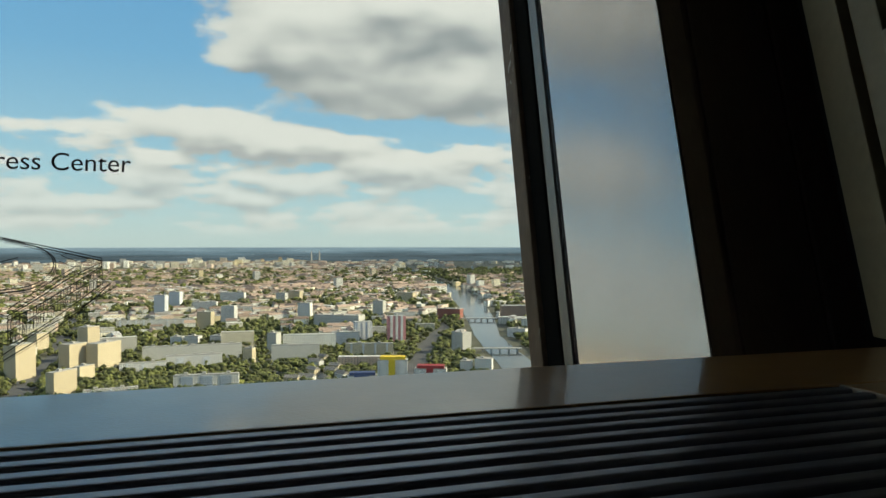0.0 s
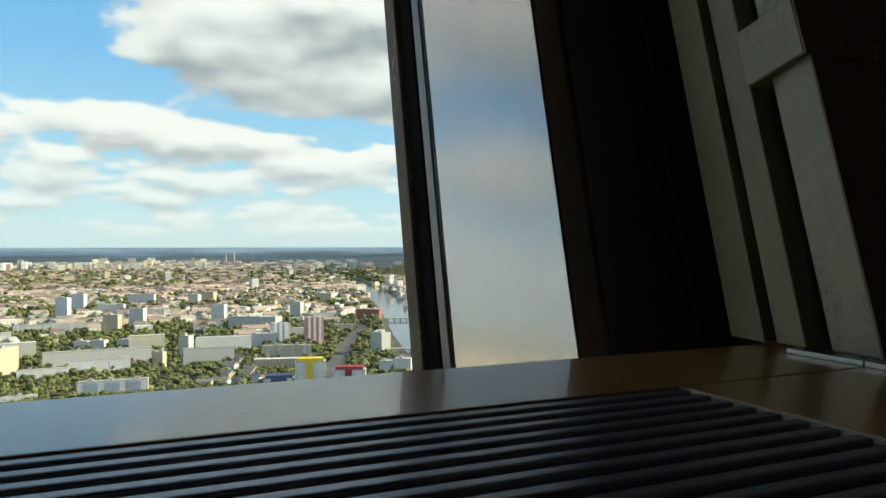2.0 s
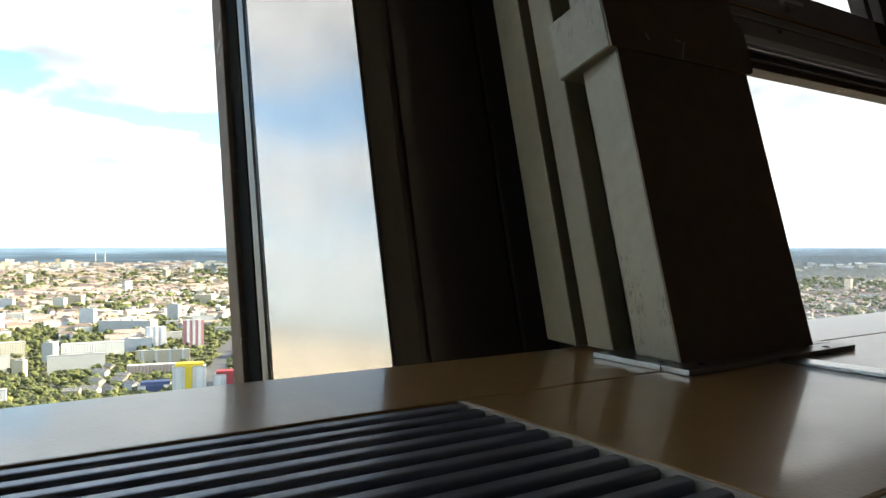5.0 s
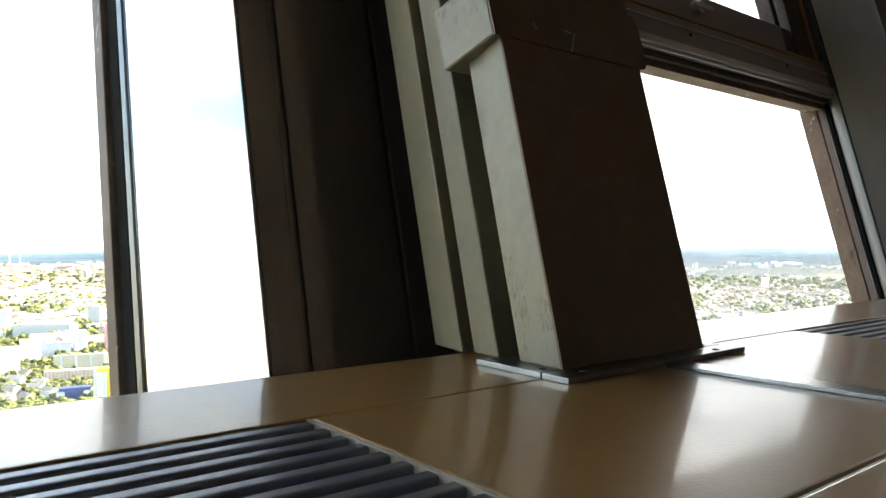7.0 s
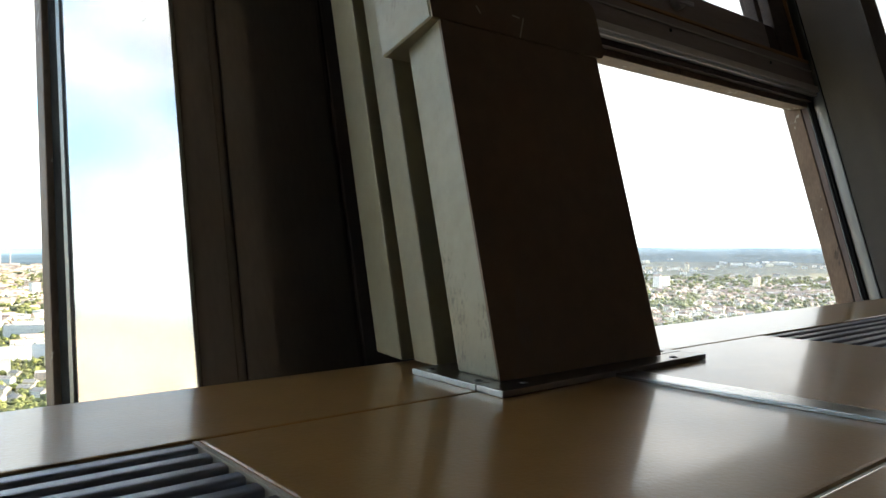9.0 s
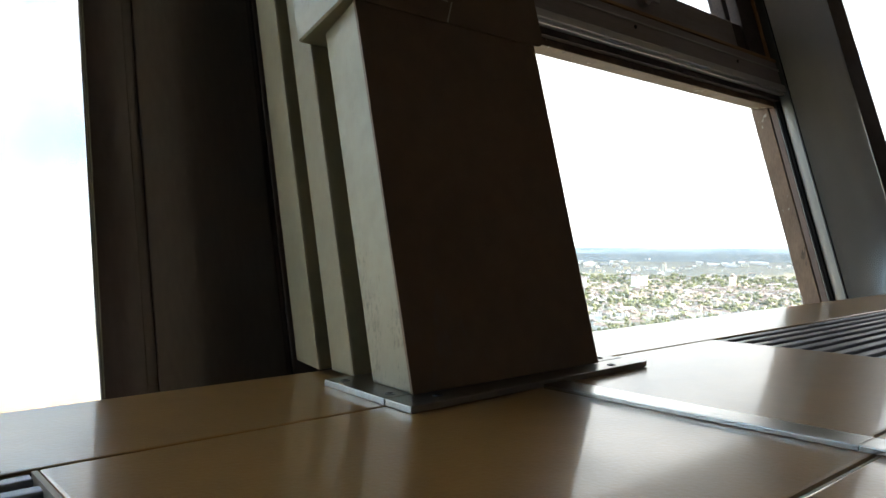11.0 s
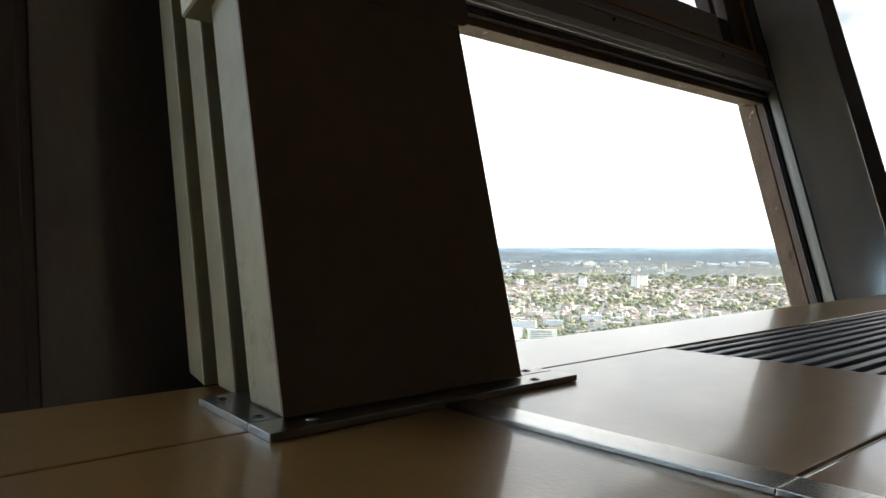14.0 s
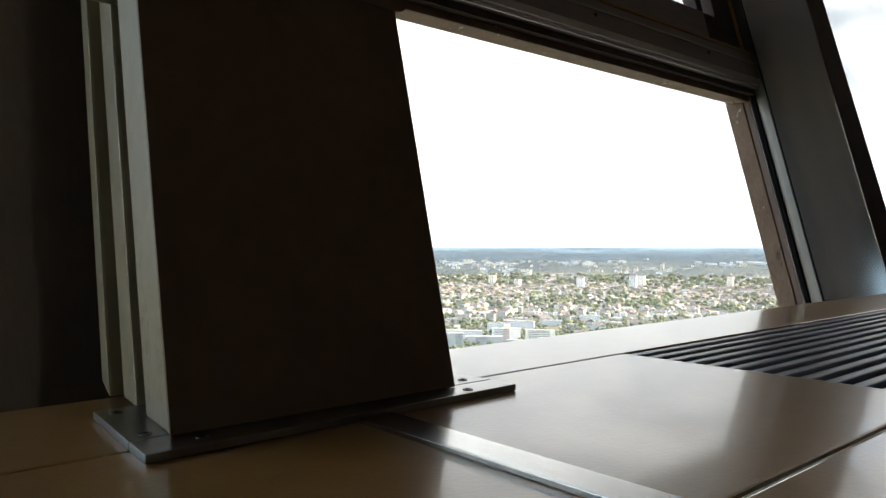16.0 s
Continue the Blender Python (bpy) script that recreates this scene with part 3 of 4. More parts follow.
for _n in range(-1, 3):
    _x0, _x1 = -PITCH * (1 - _n) + 0.965, 0.672 + PITCH * _n + (0.03 if _n == 1 else 0)
    _w = thing(f"window_{_n + 2}", "outward leaning double-glazed window with a hinged upper sash", "window", "windows of the deck", "structure")
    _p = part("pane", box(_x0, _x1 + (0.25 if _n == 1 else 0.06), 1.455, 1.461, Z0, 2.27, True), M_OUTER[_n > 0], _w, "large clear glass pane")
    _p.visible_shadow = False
    if _n == 0:
        _p = part("pane", box(_x0, _x1 - 0.009, 1.2445, 1.2485, Z0, 2.27, True), M_GLASS, _w, "inner glass pane")
        _p.visible_shadow = False
    if _n != 1:
        continue
    # transom, seen from below
    part("head_frame", box(_x0, _x1, 1.318, 1.402, 0.747, 0.7725, True, 0.004), M_TAN, _w, "weathered tan frame head")
    part("head_rebate", box(_x0, _x1, 1.324, 1.402, 0.7732, 0.800, True), M_BROWN, _w, "dark brown rebate over the frame head")
    part("gasket", box(_x0, _x1, 1.290, 1.317, 0.772, 0.812, True), M_BROWN, _w, "dark brown rebate under the transom")
    part("rail", box(_x0, _x1, 1.262, 1.289, 0.795, 0.806, True, 0.003), M_EDGING, _w)
    part("rail", box(_x0, _x1, 1.250, 1.272, 0.809, 0.838, True, 0.004), M_EDGING, _w, "bright metal edge of the transom")
    part("transom", box(_x0, _x1, 1.262, 1.45, 0.839, 0.945, True, 0.004), M_RAIL, _w)
    part("ridge", box(_x0, _x1, 1.2565, 1.2615, 0.9045, 0.9125, True, 0.002), M_RIDGE, _w, "pale raised ridge along the transom")
    part("wood_lip", box(_x0, _x1, 1.258, 1.290, 0.946, 0.960, True, 0.003), M_WOOD, _w, "orange-brown lip")
    part("sash_rail", box(_x0 + 0.03, _x1 - 0.285, 1.285, 1.330, 0.9605, 1.088, True, 0.004), M_RAIL, _w)
    part("sash_stile", box(_x1 - 0.330, _x1 - 0.285, 1.285, 1.330, 1.089, 2.27, True, 0.004), M_BROWN, _w)
    part("upper_frame", box(_x1 - 0.284, _x1 - 0.2105, 1.285, 1.330, 0.9605, 1.086, True, 0.003), M_BROWN, _w)
    part("upper_frame", box(_x1 - 0.210, _x1, 1.275, 1.40, 0.9605, 2.27, True, 0.004), M_BROWN, _w)
    part("wood_lip", box(_x1 - 0.060, _x1 - 0.045, 1.262, 1.274, 0.9605, 2.27, True, 0.003), M_WOOD, _w, "orange-brown lip")
    for _sx in (2.604, 3.321):
        _bm = bmesh.new()
        bmesh.ops.create_cone(_bm, cap_ends=True, segments=14, radius1=0.0075, radius2=0.006, depth=0.003, matrix=Matrix.Rotation(radians(90), 4, "X"))
        part("screw", _bm, M_DARK, _w, "dark screw head").location = (_sx + LEAN_X * 0.888, 1.2605 + LEAN_Y * 0.888, 0.888)
    _bm = bmesh.new()
    bmesh.ops.create_cone(_bm, cap_ends=True, segments=20, radius1=0.028, radius2=0.022, depth=0.034, matrix=Matrix.Rotation(radians(90), 4, "X"))
    _lx = 0.5 * (_x0 + _x1) + 0.41
    _l = part("latch", _bm, M_EDGING, _w, "round grey metal latch")
    _l.location = (_lx, 1.270 + LEAN_Y * 1.02, 1.020)
    part("latch_arm", box(-0.060, 0.060, -0.028, -0.018, -0.008, 0.008, bevel=0.002), M_EDGING, _l)
structure("wall_north_outer", box(-5, 8, 1.40, 1.50, -0.95, Z0 - 0.001, True), M_WALL, "outer apron under the glazing", "wall")
structure("lintel", box(-5, 8, 1.30, 1.50, 2.281, 2.6, True), M_WALL, "outer head over the glazing", "wall")

# ---- ink drawing and lettering on the inner pane ----
sketch = thing("glass_drawing", "black ink line drawing of a round-roofed hall on glass", "drawing")
INK_Y = 1.2438
OUTLINES = (
    ((-0.31, 0.152), (-0.238, 0.136), (-0.166, 0.119)),
    ((-0.31, 0.149), (-0.262, 0.138), (-0.165, 0.114)),
    ((-0.305, 0.071), (-0.27, 0.076), (-0.247, 0.089), (-0.236, 0.106), (-0.239, 0.121), (-0.254, 0.134), (-0.278, 0.143), (-0.31, 0.151)),
    ((-0.304, 0.066), (-0.266, 0.072), (-0.243, 0.086), (-0.233, 0.104), (-0.236, 0.121), (-0.251, 0.133)),
    ((-0.307, 0.115), (-0.286, 0.121)),
    ((-0.296, 0.031), (-0.257, 0.056), (-0.212, 0.088), (-0.165, 0.113)),
    ((-0.294, 0.025), (-0.249, 0.05), (-0.165, 0.107)),
    ((-0.293, 0.008), (-0.249, 0.037), (-0.211, 0.063), (-0.165, 0.092)),
    ((-0.292, -0.012), (-0.255, 0.009), (-0.21, 0.042), (-0.165, 0.078)),
    ((-0.298, -0.026), (-0.255, 0.005), (-0.186, 0.047), (-0.152, 0.079)),
    ((-0.298, -0.035), (-0.232, 0.008), (-0.178, 0.052), (-0.142, 0.074)),
)
DETAILS = (
    ((-0.166, 0.119), (-0.164, 0.076)),
    ((-0.295, 0.031), (-0.292, -0.012)),
    ((-0.165, 0.086), (-0.152, 0.079), (-0.186, 0.054)),
    ((-0.302, 0.033), (-0.294, 0.03)),
    ((-0.3, 0.007), (-0.293, 0.008)),
    ((-0.299, -0.01), (-0.292, -0.012)),
    ((-0.226, 0.124), (-0.196, 0.111), (-0.186, 0.118), (-0.215, 0.127), (-0.226, 0.124)),
    ((-0.229, 0.115), (-0.208, 0.106), (-0.196, 0.107)),
    ((-0.295, 0.042), (-0.258, 0.069), (-0.206, 0.105)),
    ((-0.289, 0.038), (-0.253, 0.064), (-0.203, 0.101)),
)


def ink(points, width=0.0011):
    """A drawn line: a thin flat ribbon lying on the leaning pane."""
    bm = bmesh.new()
    rings = []
    for i, (x, z) in enumerate(points):
        (xa, za), (xb, zb) = points[max(0, i - 1)], points[min(len(points) - 1, i + 1)]
        t = Vector((xb - xa, 0, zb - za)).normalized()
        n = Vector((-t.z, 0, t.x)) * width / 2
        rings.append([bm.verts.new((x + k * n.x, INK_Y + d + LEAN_Y * (z + k * n.z), z + k * n.z)) for k, d in ((1, 0), (-1, 0), (-1, -0.0003), (1, -0.0003))])
    for a, b in zip(rings, rings[1:]):
        for k in range(4):
            bm.faces.new((a[k], a[(k + 1) % 4], b[(k + 1) % 4], b[k]))
    bm.faces.new(rings[0][::-1]), bm.faces.new(rings[-1])
    return part("line", bm, M_INK, sketch)


def swept(points):
    """The stroke drawn as a smooth curve through its points, shifted to its place."""
    p = [(x - 0.0045, z - 0.003) for x, z in points]
    p = [p[0]] + p + [p[-1]]
    out = []
    for i in range(1, len(p) - 2):
        for k in range(5):
            t = k / 5
            out.append(tuple(0.5 * (2 * b + (c - a) * t + (2 * a - 5 * b + 4 * c - d) * t * t + (3 * b - a - 3 * c + d) * t ** 3) for a, b, c, d in zip(*p[i - 1:i + 3])))
    return out + [p[-1]]


for _n, _pts in enumerate(OUTLINES + DETAILS):
    _pts = list(_pts)
    if _pts[0][0] < -0.2975:
        _dx, _dz = _pts[0][0] - _pts[1][0], _pts[0][1] - _pts[1][1]
        _pts = [(_pts[0][0] - 0.03, _pts[0][1] + _dz / _dx * -0.03)] + _pts
    _line = swept(_pts) if _n < 11 else [(x - 0.0045, z - 0.003) for x, z in _pts]
    ink(_line, 0.0015 if _n < 11 else 0.0012)
    if _n < 11:
        ink([(x + 0.0008 + 0.0008 * math.sin(_n + 40 * x), z - 0.0036) for x, z in _line], 0.0006)
# upright window bars between the storey lines
for _k in range(34):
    _f = (_k + 0.3 * math.sin(_k * 5)) / 34
    _x = -0.2945 + 0.124 * _f
    _t, _m, _b = 0.023 + 0.080 * _f, 0.007 + 0.082 * _f, -0.013 + 0.088 * _f
    ink([(_x, _t), (_x + 0.0004, _m + 0.002)], 0.0009 if _k % 3 else 0.0014)
    ink([(_x + 0.001, _m - 0.002), (_x + 0.001, _b)], 0.0009 if _k % 4 else 0.0015)
for _k in range(16):
    _f = _k / 16
    ink([(-0.2965 + 0.088 * _f, 0.038 + 0.062 * _f), (-0.2905 + 0.086 * _f, 0.036 + 0.062 * _f)], 0.0009)


def lettering(words, x_right, z, height, width):
    curve = bpy.data.curves.new("lettering", "FONT")
    curve.body, curve.size, curve.align_x = words, 1.0, "RIGHT"
    curve.extrude = 0.002
    raw = bpy.data.objects.new("lettering", curve)
    scene.collection.objects.link(raw)
    bpy.context.view_layer.update()
    me = bpy.data.meshes.new_from_object(raw.evaluated_get(bpy.context.evaluated_depsgraph_get()))
    bpy.data.objects.remove(raw)
    xs, ys = [v.co.x for v in me.vertices], [v.co.y for v in me.vertices]
    for v in me.vertices:
        u, w = (v.co.x - max(xs)) / (max(xs) - min(xs)) * width, v.co.y / (max(ys)) * height
        v.co = (x_right + u, INK_Y - v.co.z * 0.1 + LEAN_Y * (z + w), z + w)
    me.materials.append(M_INK)
    return tagged(new("glass_lettering", me), "black printed words on the window glass", "lettering")


lettering("Congress Center", -0.131, 0.2605, 0.0300, 0.295)

# ---- the city below ----
GROUND = -200.0
KNEE, REACH = 2600.0, 2100.0     # past the knee the land is drawn in, so that the horizon lies before the lens's far limit


def shrink(d):
    """How much smaller and nearer the land lies that is d metres off."""
    if d <= KNEE:
        return 1.0
    return (KNEE + REACH * (1 - math.exp(-(d - KNEE) / REACH))) / d


def land(bearing, d, up=0.0):
    b, s = radians(bearing), shrink(d)
    return Vector((math.sin(b) * d * s, math.cos(b) * d * s, (GROUND + up) * s))


def plan(x, y, up=0.0):
    d = math.hypot(x, y)
    s = shrink(d)
    return (x * s, y * s, (GROUND + up) * s)


def facade(name, wall, window, bay=3.2, storey=2.9, share=0.5, per_object=0.1, island=0.0):
    """Rendered wall with rows of windows, in metres of the building itself."""
    mat = bpy.data.materials.new(name)
    mat.use_nodes = True
    nt = mat.node_tree
    N, K = nt.nodes.new, nt.links.new
    p = nt.nodes["Principled BSDF"]
    p.inputs["Roughness"].default_value = 0.75
    co = N("ShaderNodeTexCoord")
    sep = N("ShaderNodeSeparateXYZ")
    K(co.outputs["Object"], sep.inputs[0])

    def calc(op, a, b):
        n = N("ShaderNodeMath")
        n.operation = op
        for i, v in enumerate((a, b)):
            if isinstance(v, (int, float)):
                n.inputs[i].default_value = v
            else:
                K(v, n.inputs[i])
        return n.outputs[0]

    run = calc("ADD", sep.outputs[0], sep.outputs[1])
    fx = calc("FRACT", calc("MULTIPLY", run, 1 / bay), 0)
    fz = calc("FRACT", calc("MULTIPLY", sep.outputs[2], 1 / storey), 0)
    inside = calc("MULTIPLY", calc("LESS_THAN", calc("ABSOLUTE", calc("SUBTRACT", fx, 0.5), 0), share / 2), calc("LESS_THAN", calc("ABSOLUTE", calc("SUBTRACT", fz, 0.5), 0), 0.27))
    geo = N("ShaderNodeNewGeometry")
    nz = N("ShaderNodeSeparateXYZ")
    K(geo.outputs["Normal"], nz.inputs[0])
    inside = calc("MULTIPLY", inside, calc("LESS_THAN", calc("ABSOLUTE", nz.outputs[2], 0), 0.4))
    noise_ = N("ShaderNodeTexNoise")
    noise_.inputs["Scale"].default_value, noise_.inputs["Detail"].default_value = 0.08, 5
    K(co.outputs["Object"], noise_.inputs["Vector"])
    dirt = N("ShaderNodeMix")
    dirt.data_type = "RGBA"
    K(noise_.outputs["Fac"], dirt.inputs["Factor"])
    dirt.inputs["A"].default_value, dirt.inputs["B"].default_value = (*[c * 0.82 for c in wall], 1), (*[min(1, c * 1.12) for c in wall], 1)
    coat = dirt.outputs["Result"]
    if island:      # each house has its own render: white, cream, ochre, grey, brick
        pick, dye = N("ShaderNodeValToRGB"), N("ShaderNodeMix")
        pick.color_ramp.interpolation = "CONSTANT"
        for i, (at, col) in enumerate(((0.0, (1.0, 1.0, 0.98)), (0.38, (1.0, 0.94, 0.78)), (0.62, (0.95, 0.82, 0.55)), (0.70, (0.78, 0.80, 0.82)), (0.88, (0.90, 0.70, 0.60)), (0.94, (0.62, 0.58, 0.52)))):
            e = pick.color_ramp.elements[i] if i < 2 else pick.color_ramp.elements.new(at)
            e.position, e.color = at, (*col, 1)
        scatter, whole = N("ShaderNodeMath"), N("ShaderNodeMath")
        scatter.operation, whole.operation = "MULTIPLY", "FRACT"
        K(geo.outputs["Random Per Island"], scatter.inputs[0])
        scatter.inputs[1].default_value = 37.0
        K(scatter.outputs[0], whole.inputs[0]), K(whole.outputs[0], pick.inputs[0])
        dye.data_type, dye.blend_type = "RGBA", "MULTIPLY"
        dye.inputs["Factor"].default_value = 1.0
        K(coat, dye.inputs["A"]), K(pick.outputs[0], dye.inputs["B"])
        coat = dye.outputs["Result"]
    hsv = N("ShaderNodeHueSaturation")
    r = N("ShaderNodeMapRange")
    K(N("ShaderNodeObjectInfo").outputs["Random"] if not island else geo.outputs["Random Per Island"], r.inputs["Value"])
    amount = island or per_object
    r.inputs["To Min"].default_value, r.inputs["To Max"].default_value = 1 - amount, 1 + amount
    K(r.outputs[0], hsv.inputs["Value"])
    K(coat, hsv.inputs["Color"])
    mix = N("ShaderNodeMix")
    mix.data_type = "RGBA"
    K(inside, mix.inputs["Factor"])
    K(hsv.outputs[0], mix.inputs["A"])
    mix.inputs["B"].default_value = (*window, 1)
    K(mix.outputs["Result"], p.inputs["Base Color"])
    return mat


F_GREY = facade("grey_panels", (0.60, 0.59, 0.54), (0.27, 0.28, 0.28))
F_WHITE = facade("white_panels", (0.72, 0.71, 0.67), (0.34, 0.35, 0.37), share=0.45)
F_SLAB = material("smooth_concrete", (0.60, 0.59, 0.54), 0.8, vary=0.10, scale=0.05, second=(0.50, 0.49, 0.45))
F_GLASSY = facade("glazed_bays", (0.34, 0.40, 0.47), (0.20, 0.25, 0.32), share=0.7)
F_CREAM = facade("cream_panels", (0.62, 0.53, 0.36), (0.29, 0.25, 0.185), share=0.42)
F_BLUE = facade("blue_grey_panels", (0.66, 0.69, 0.73), (0.42, 0.45, 0.50))
F_PINK = material("pink_panels", (0.60, 0.27, 0.27), 0.75, vary=0.08, scale=0.1)
F_PALE = material("pale_panels", (0.72, 0.71, 0.68), 0.75, vary=0.08, scale=0.1)
F_YELLOW = material("yellow_panels", (0.72, 0.52, 0.03), 0.7, vary=0.06, scale=0.1)
F_RED = material("red_panels", (0.33, 0.035, 0.04), 0.7, vary=0.1, scale=0.1)
F_NAVY = material("navy_panels", (0.035, 0.06, 0.16), 0.7, vary=0.1, scale=0.1)
F_BRICK = facade("red_brick", (0.42, 0.14, 0.10), (0.12, 0.09, 0.08))
F_BROWN = facade("brown_brick", (0.36, 0.25, 0.19), (0.12, 0.10, 0.09))
F_ROOF = material("roof_felt", (0.40, 0.39, 0.36), 0.9, vary=0.25, scale=0.08)
F_CONC = material("pale_concrete", (0.42, 0.41, 0.38), 0.85, vary=0.15, scale=0.06)
LAND = material("city_land", (0.072, 0.080, 0.044), 0.95, spec=0.1, vary=0.3, scale=0.02, second=(0.18, 0.175, 0.15))
ASPHALT = material("asphalt", (0.10, 0.10, 0.10), 0.9, vary=0.2, scale=0.05)
WATER = material("river_water", (0.05, 0.065, 0.07), 0.12, vary=0.1, scale=0.02, bump=0.2, bump_scale=0.3, spec=0.5)
LEAF = material("summer_foliage", (0.165, 0.172, 0.040), 0.8, vary=0.3, scale=0.12, second=(0.026, 0.037, 0.012), island=0.6)
# far woods: the bluish haze of the air is mixed into this colour
WOOD = material("hazed_woodland", (0.098, 0.112, 0.110), 0.95, spec=0.05, vary=0.3, scale=0.0038, second=(0.024, 0.037, 0.046), stretch=(0.5, 1, 1))


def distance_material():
    """The last miles before the horizon: woods, pale fields, bluish haze painted as glow."""
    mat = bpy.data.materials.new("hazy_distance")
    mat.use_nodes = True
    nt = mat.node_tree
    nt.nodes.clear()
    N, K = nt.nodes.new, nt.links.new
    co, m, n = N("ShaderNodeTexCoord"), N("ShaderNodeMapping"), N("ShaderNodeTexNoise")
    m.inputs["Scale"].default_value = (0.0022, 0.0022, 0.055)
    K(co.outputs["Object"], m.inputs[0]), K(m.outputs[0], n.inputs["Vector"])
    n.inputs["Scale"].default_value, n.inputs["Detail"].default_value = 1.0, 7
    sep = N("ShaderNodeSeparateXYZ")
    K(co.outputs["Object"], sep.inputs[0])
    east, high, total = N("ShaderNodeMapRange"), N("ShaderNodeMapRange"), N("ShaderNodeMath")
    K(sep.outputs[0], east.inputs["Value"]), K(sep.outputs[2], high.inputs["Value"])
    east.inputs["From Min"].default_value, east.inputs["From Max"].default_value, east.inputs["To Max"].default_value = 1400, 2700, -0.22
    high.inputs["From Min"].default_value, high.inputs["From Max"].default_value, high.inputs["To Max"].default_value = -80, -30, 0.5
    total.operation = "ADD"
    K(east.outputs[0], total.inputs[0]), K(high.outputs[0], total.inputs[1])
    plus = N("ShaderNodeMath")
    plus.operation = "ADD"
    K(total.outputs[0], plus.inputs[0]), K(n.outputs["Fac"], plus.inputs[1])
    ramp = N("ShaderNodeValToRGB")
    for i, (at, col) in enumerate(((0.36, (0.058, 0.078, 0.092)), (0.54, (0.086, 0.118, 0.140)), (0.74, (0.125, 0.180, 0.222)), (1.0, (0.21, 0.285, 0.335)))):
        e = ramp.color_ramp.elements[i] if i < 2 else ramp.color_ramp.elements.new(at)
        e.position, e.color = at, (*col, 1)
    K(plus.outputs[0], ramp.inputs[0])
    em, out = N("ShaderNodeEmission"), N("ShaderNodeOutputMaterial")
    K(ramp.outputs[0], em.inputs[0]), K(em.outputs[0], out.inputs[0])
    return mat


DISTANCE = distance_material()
TOWN_WALL = facade("town_walls", (0.82, 0.80, 0.73), (0.20, 0.19, 0.17), bay=3.5, storey=3.4, share=0.4, island=0.42)
TOWN_ROOF = material("tiled_roofs", (0.37, 0.265, 0.205), 0.9, vary=0.2, scale=0.05, second=(0.29, 0.225, 0.185), island=0.4)
# dimmed copies of the town materials: higher exposure there is offset in colour
EAST_WALL = facade("eastern_walls", (0.72, 0.70, 0.64), (0.17, 0.17, 0.17), bay=3.5, storey=3.4, share=0.4, island=0.42)
EAST_ROOF = material("eastern_roofs", (0.27, 0.188, 0.145), 0.9, vary=0.2, scale=0.05, second=(0.20, 0.155, 0.13), island=0.4)
EAST_FLAT = material("eastern_flat_roofs", (0.41, 0.41, 0.40), 0.9, vary=0.2, scale=0.05, island=0.5)
FLAT_ROOF = material("flat_roofs", (0.47, 0.465, 0.44), 0.9, vary=0.2, scale=0.05, island=0.5)


def ground_sheet(name, rings, mats, label, category):
    n = 120
    verts, faces = [], []
    for r in rings:
        for k in range(n):
            a = 2 * math.pi * k / n
            verts.append(plan(r * math.sin(a), r * math.cos(a)))
    for i in range(len(rings) - 1):
        for k in range(n):
            a, b = i * n + k, i * n + (k + 1) % n
            faces.append((a, a + n, b + n, b))
    me = bpy.data.meshes.new(name)
    me.from_pydata(verts, [], faces)
    for mat in mats:
        me.materials.append(mat)
    if len(mats) > 1:
        for i, f in enumerate(me.polygons):
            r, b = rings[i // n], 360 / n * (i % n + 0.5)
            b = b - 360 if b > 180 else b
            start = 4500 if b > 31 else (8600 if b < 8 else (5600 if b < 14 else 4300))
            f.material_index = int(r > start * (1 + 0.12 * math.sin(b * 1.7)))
    return tagged(new(name, me), label, category, kind="structure")


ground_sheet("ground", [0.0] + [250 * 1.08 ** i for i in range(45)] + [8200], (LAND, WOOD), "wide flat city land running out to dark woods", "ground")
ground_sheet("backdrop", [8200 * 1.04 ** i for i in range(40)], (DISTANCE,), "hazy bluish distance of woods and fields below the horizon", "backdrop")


def ribbon(name, line, widths, mat, up, label, category):
    """A strip of land surface along bearings and distances."""
    pts = []
    for i in range(len(line) - 1):
        (b0, d0), (b1, d1) = line[i], line[i + 1]
        for k in range(8):
            f = k / 8
            pts.append((b0 + (b1 - b0) * f, d0 + (d1 - d0) * f, widths[i] + (widths[i + 1] - widths[i]) * f))
    pts.append((*line[-1], widths[-1]))
    flat = [Vector((math.sin(radians(b)) * d, math.cos(radians(b)) * d)) for b, d, w in pts]
    verts, faces = [], []
    for i, p in enumerate(flat):
        a, b = flat[max(0, i - 1)], flat[min(len(flat) - 1, i + 1)]
        t = (b - a).normalized()
        side = Vector((t.y, -t.x)) * pts[i][2] / 2
        verts += [plan(*(p + side), up), plan(*(p - side), up)]
    for i in range(len(flat) - 1):
        faces.append((2 * i, 2 * i + 1, 2 * i + 3, 2 * i + 2))
    me = bpy.data.meshes.new(name)
    me.from_pydata(verts, [], faces)
    me.materials.append(mat)
    ob = tagged(new(name, me), label, category, kind="structure")
    return flat, [p[2] for p in pts]


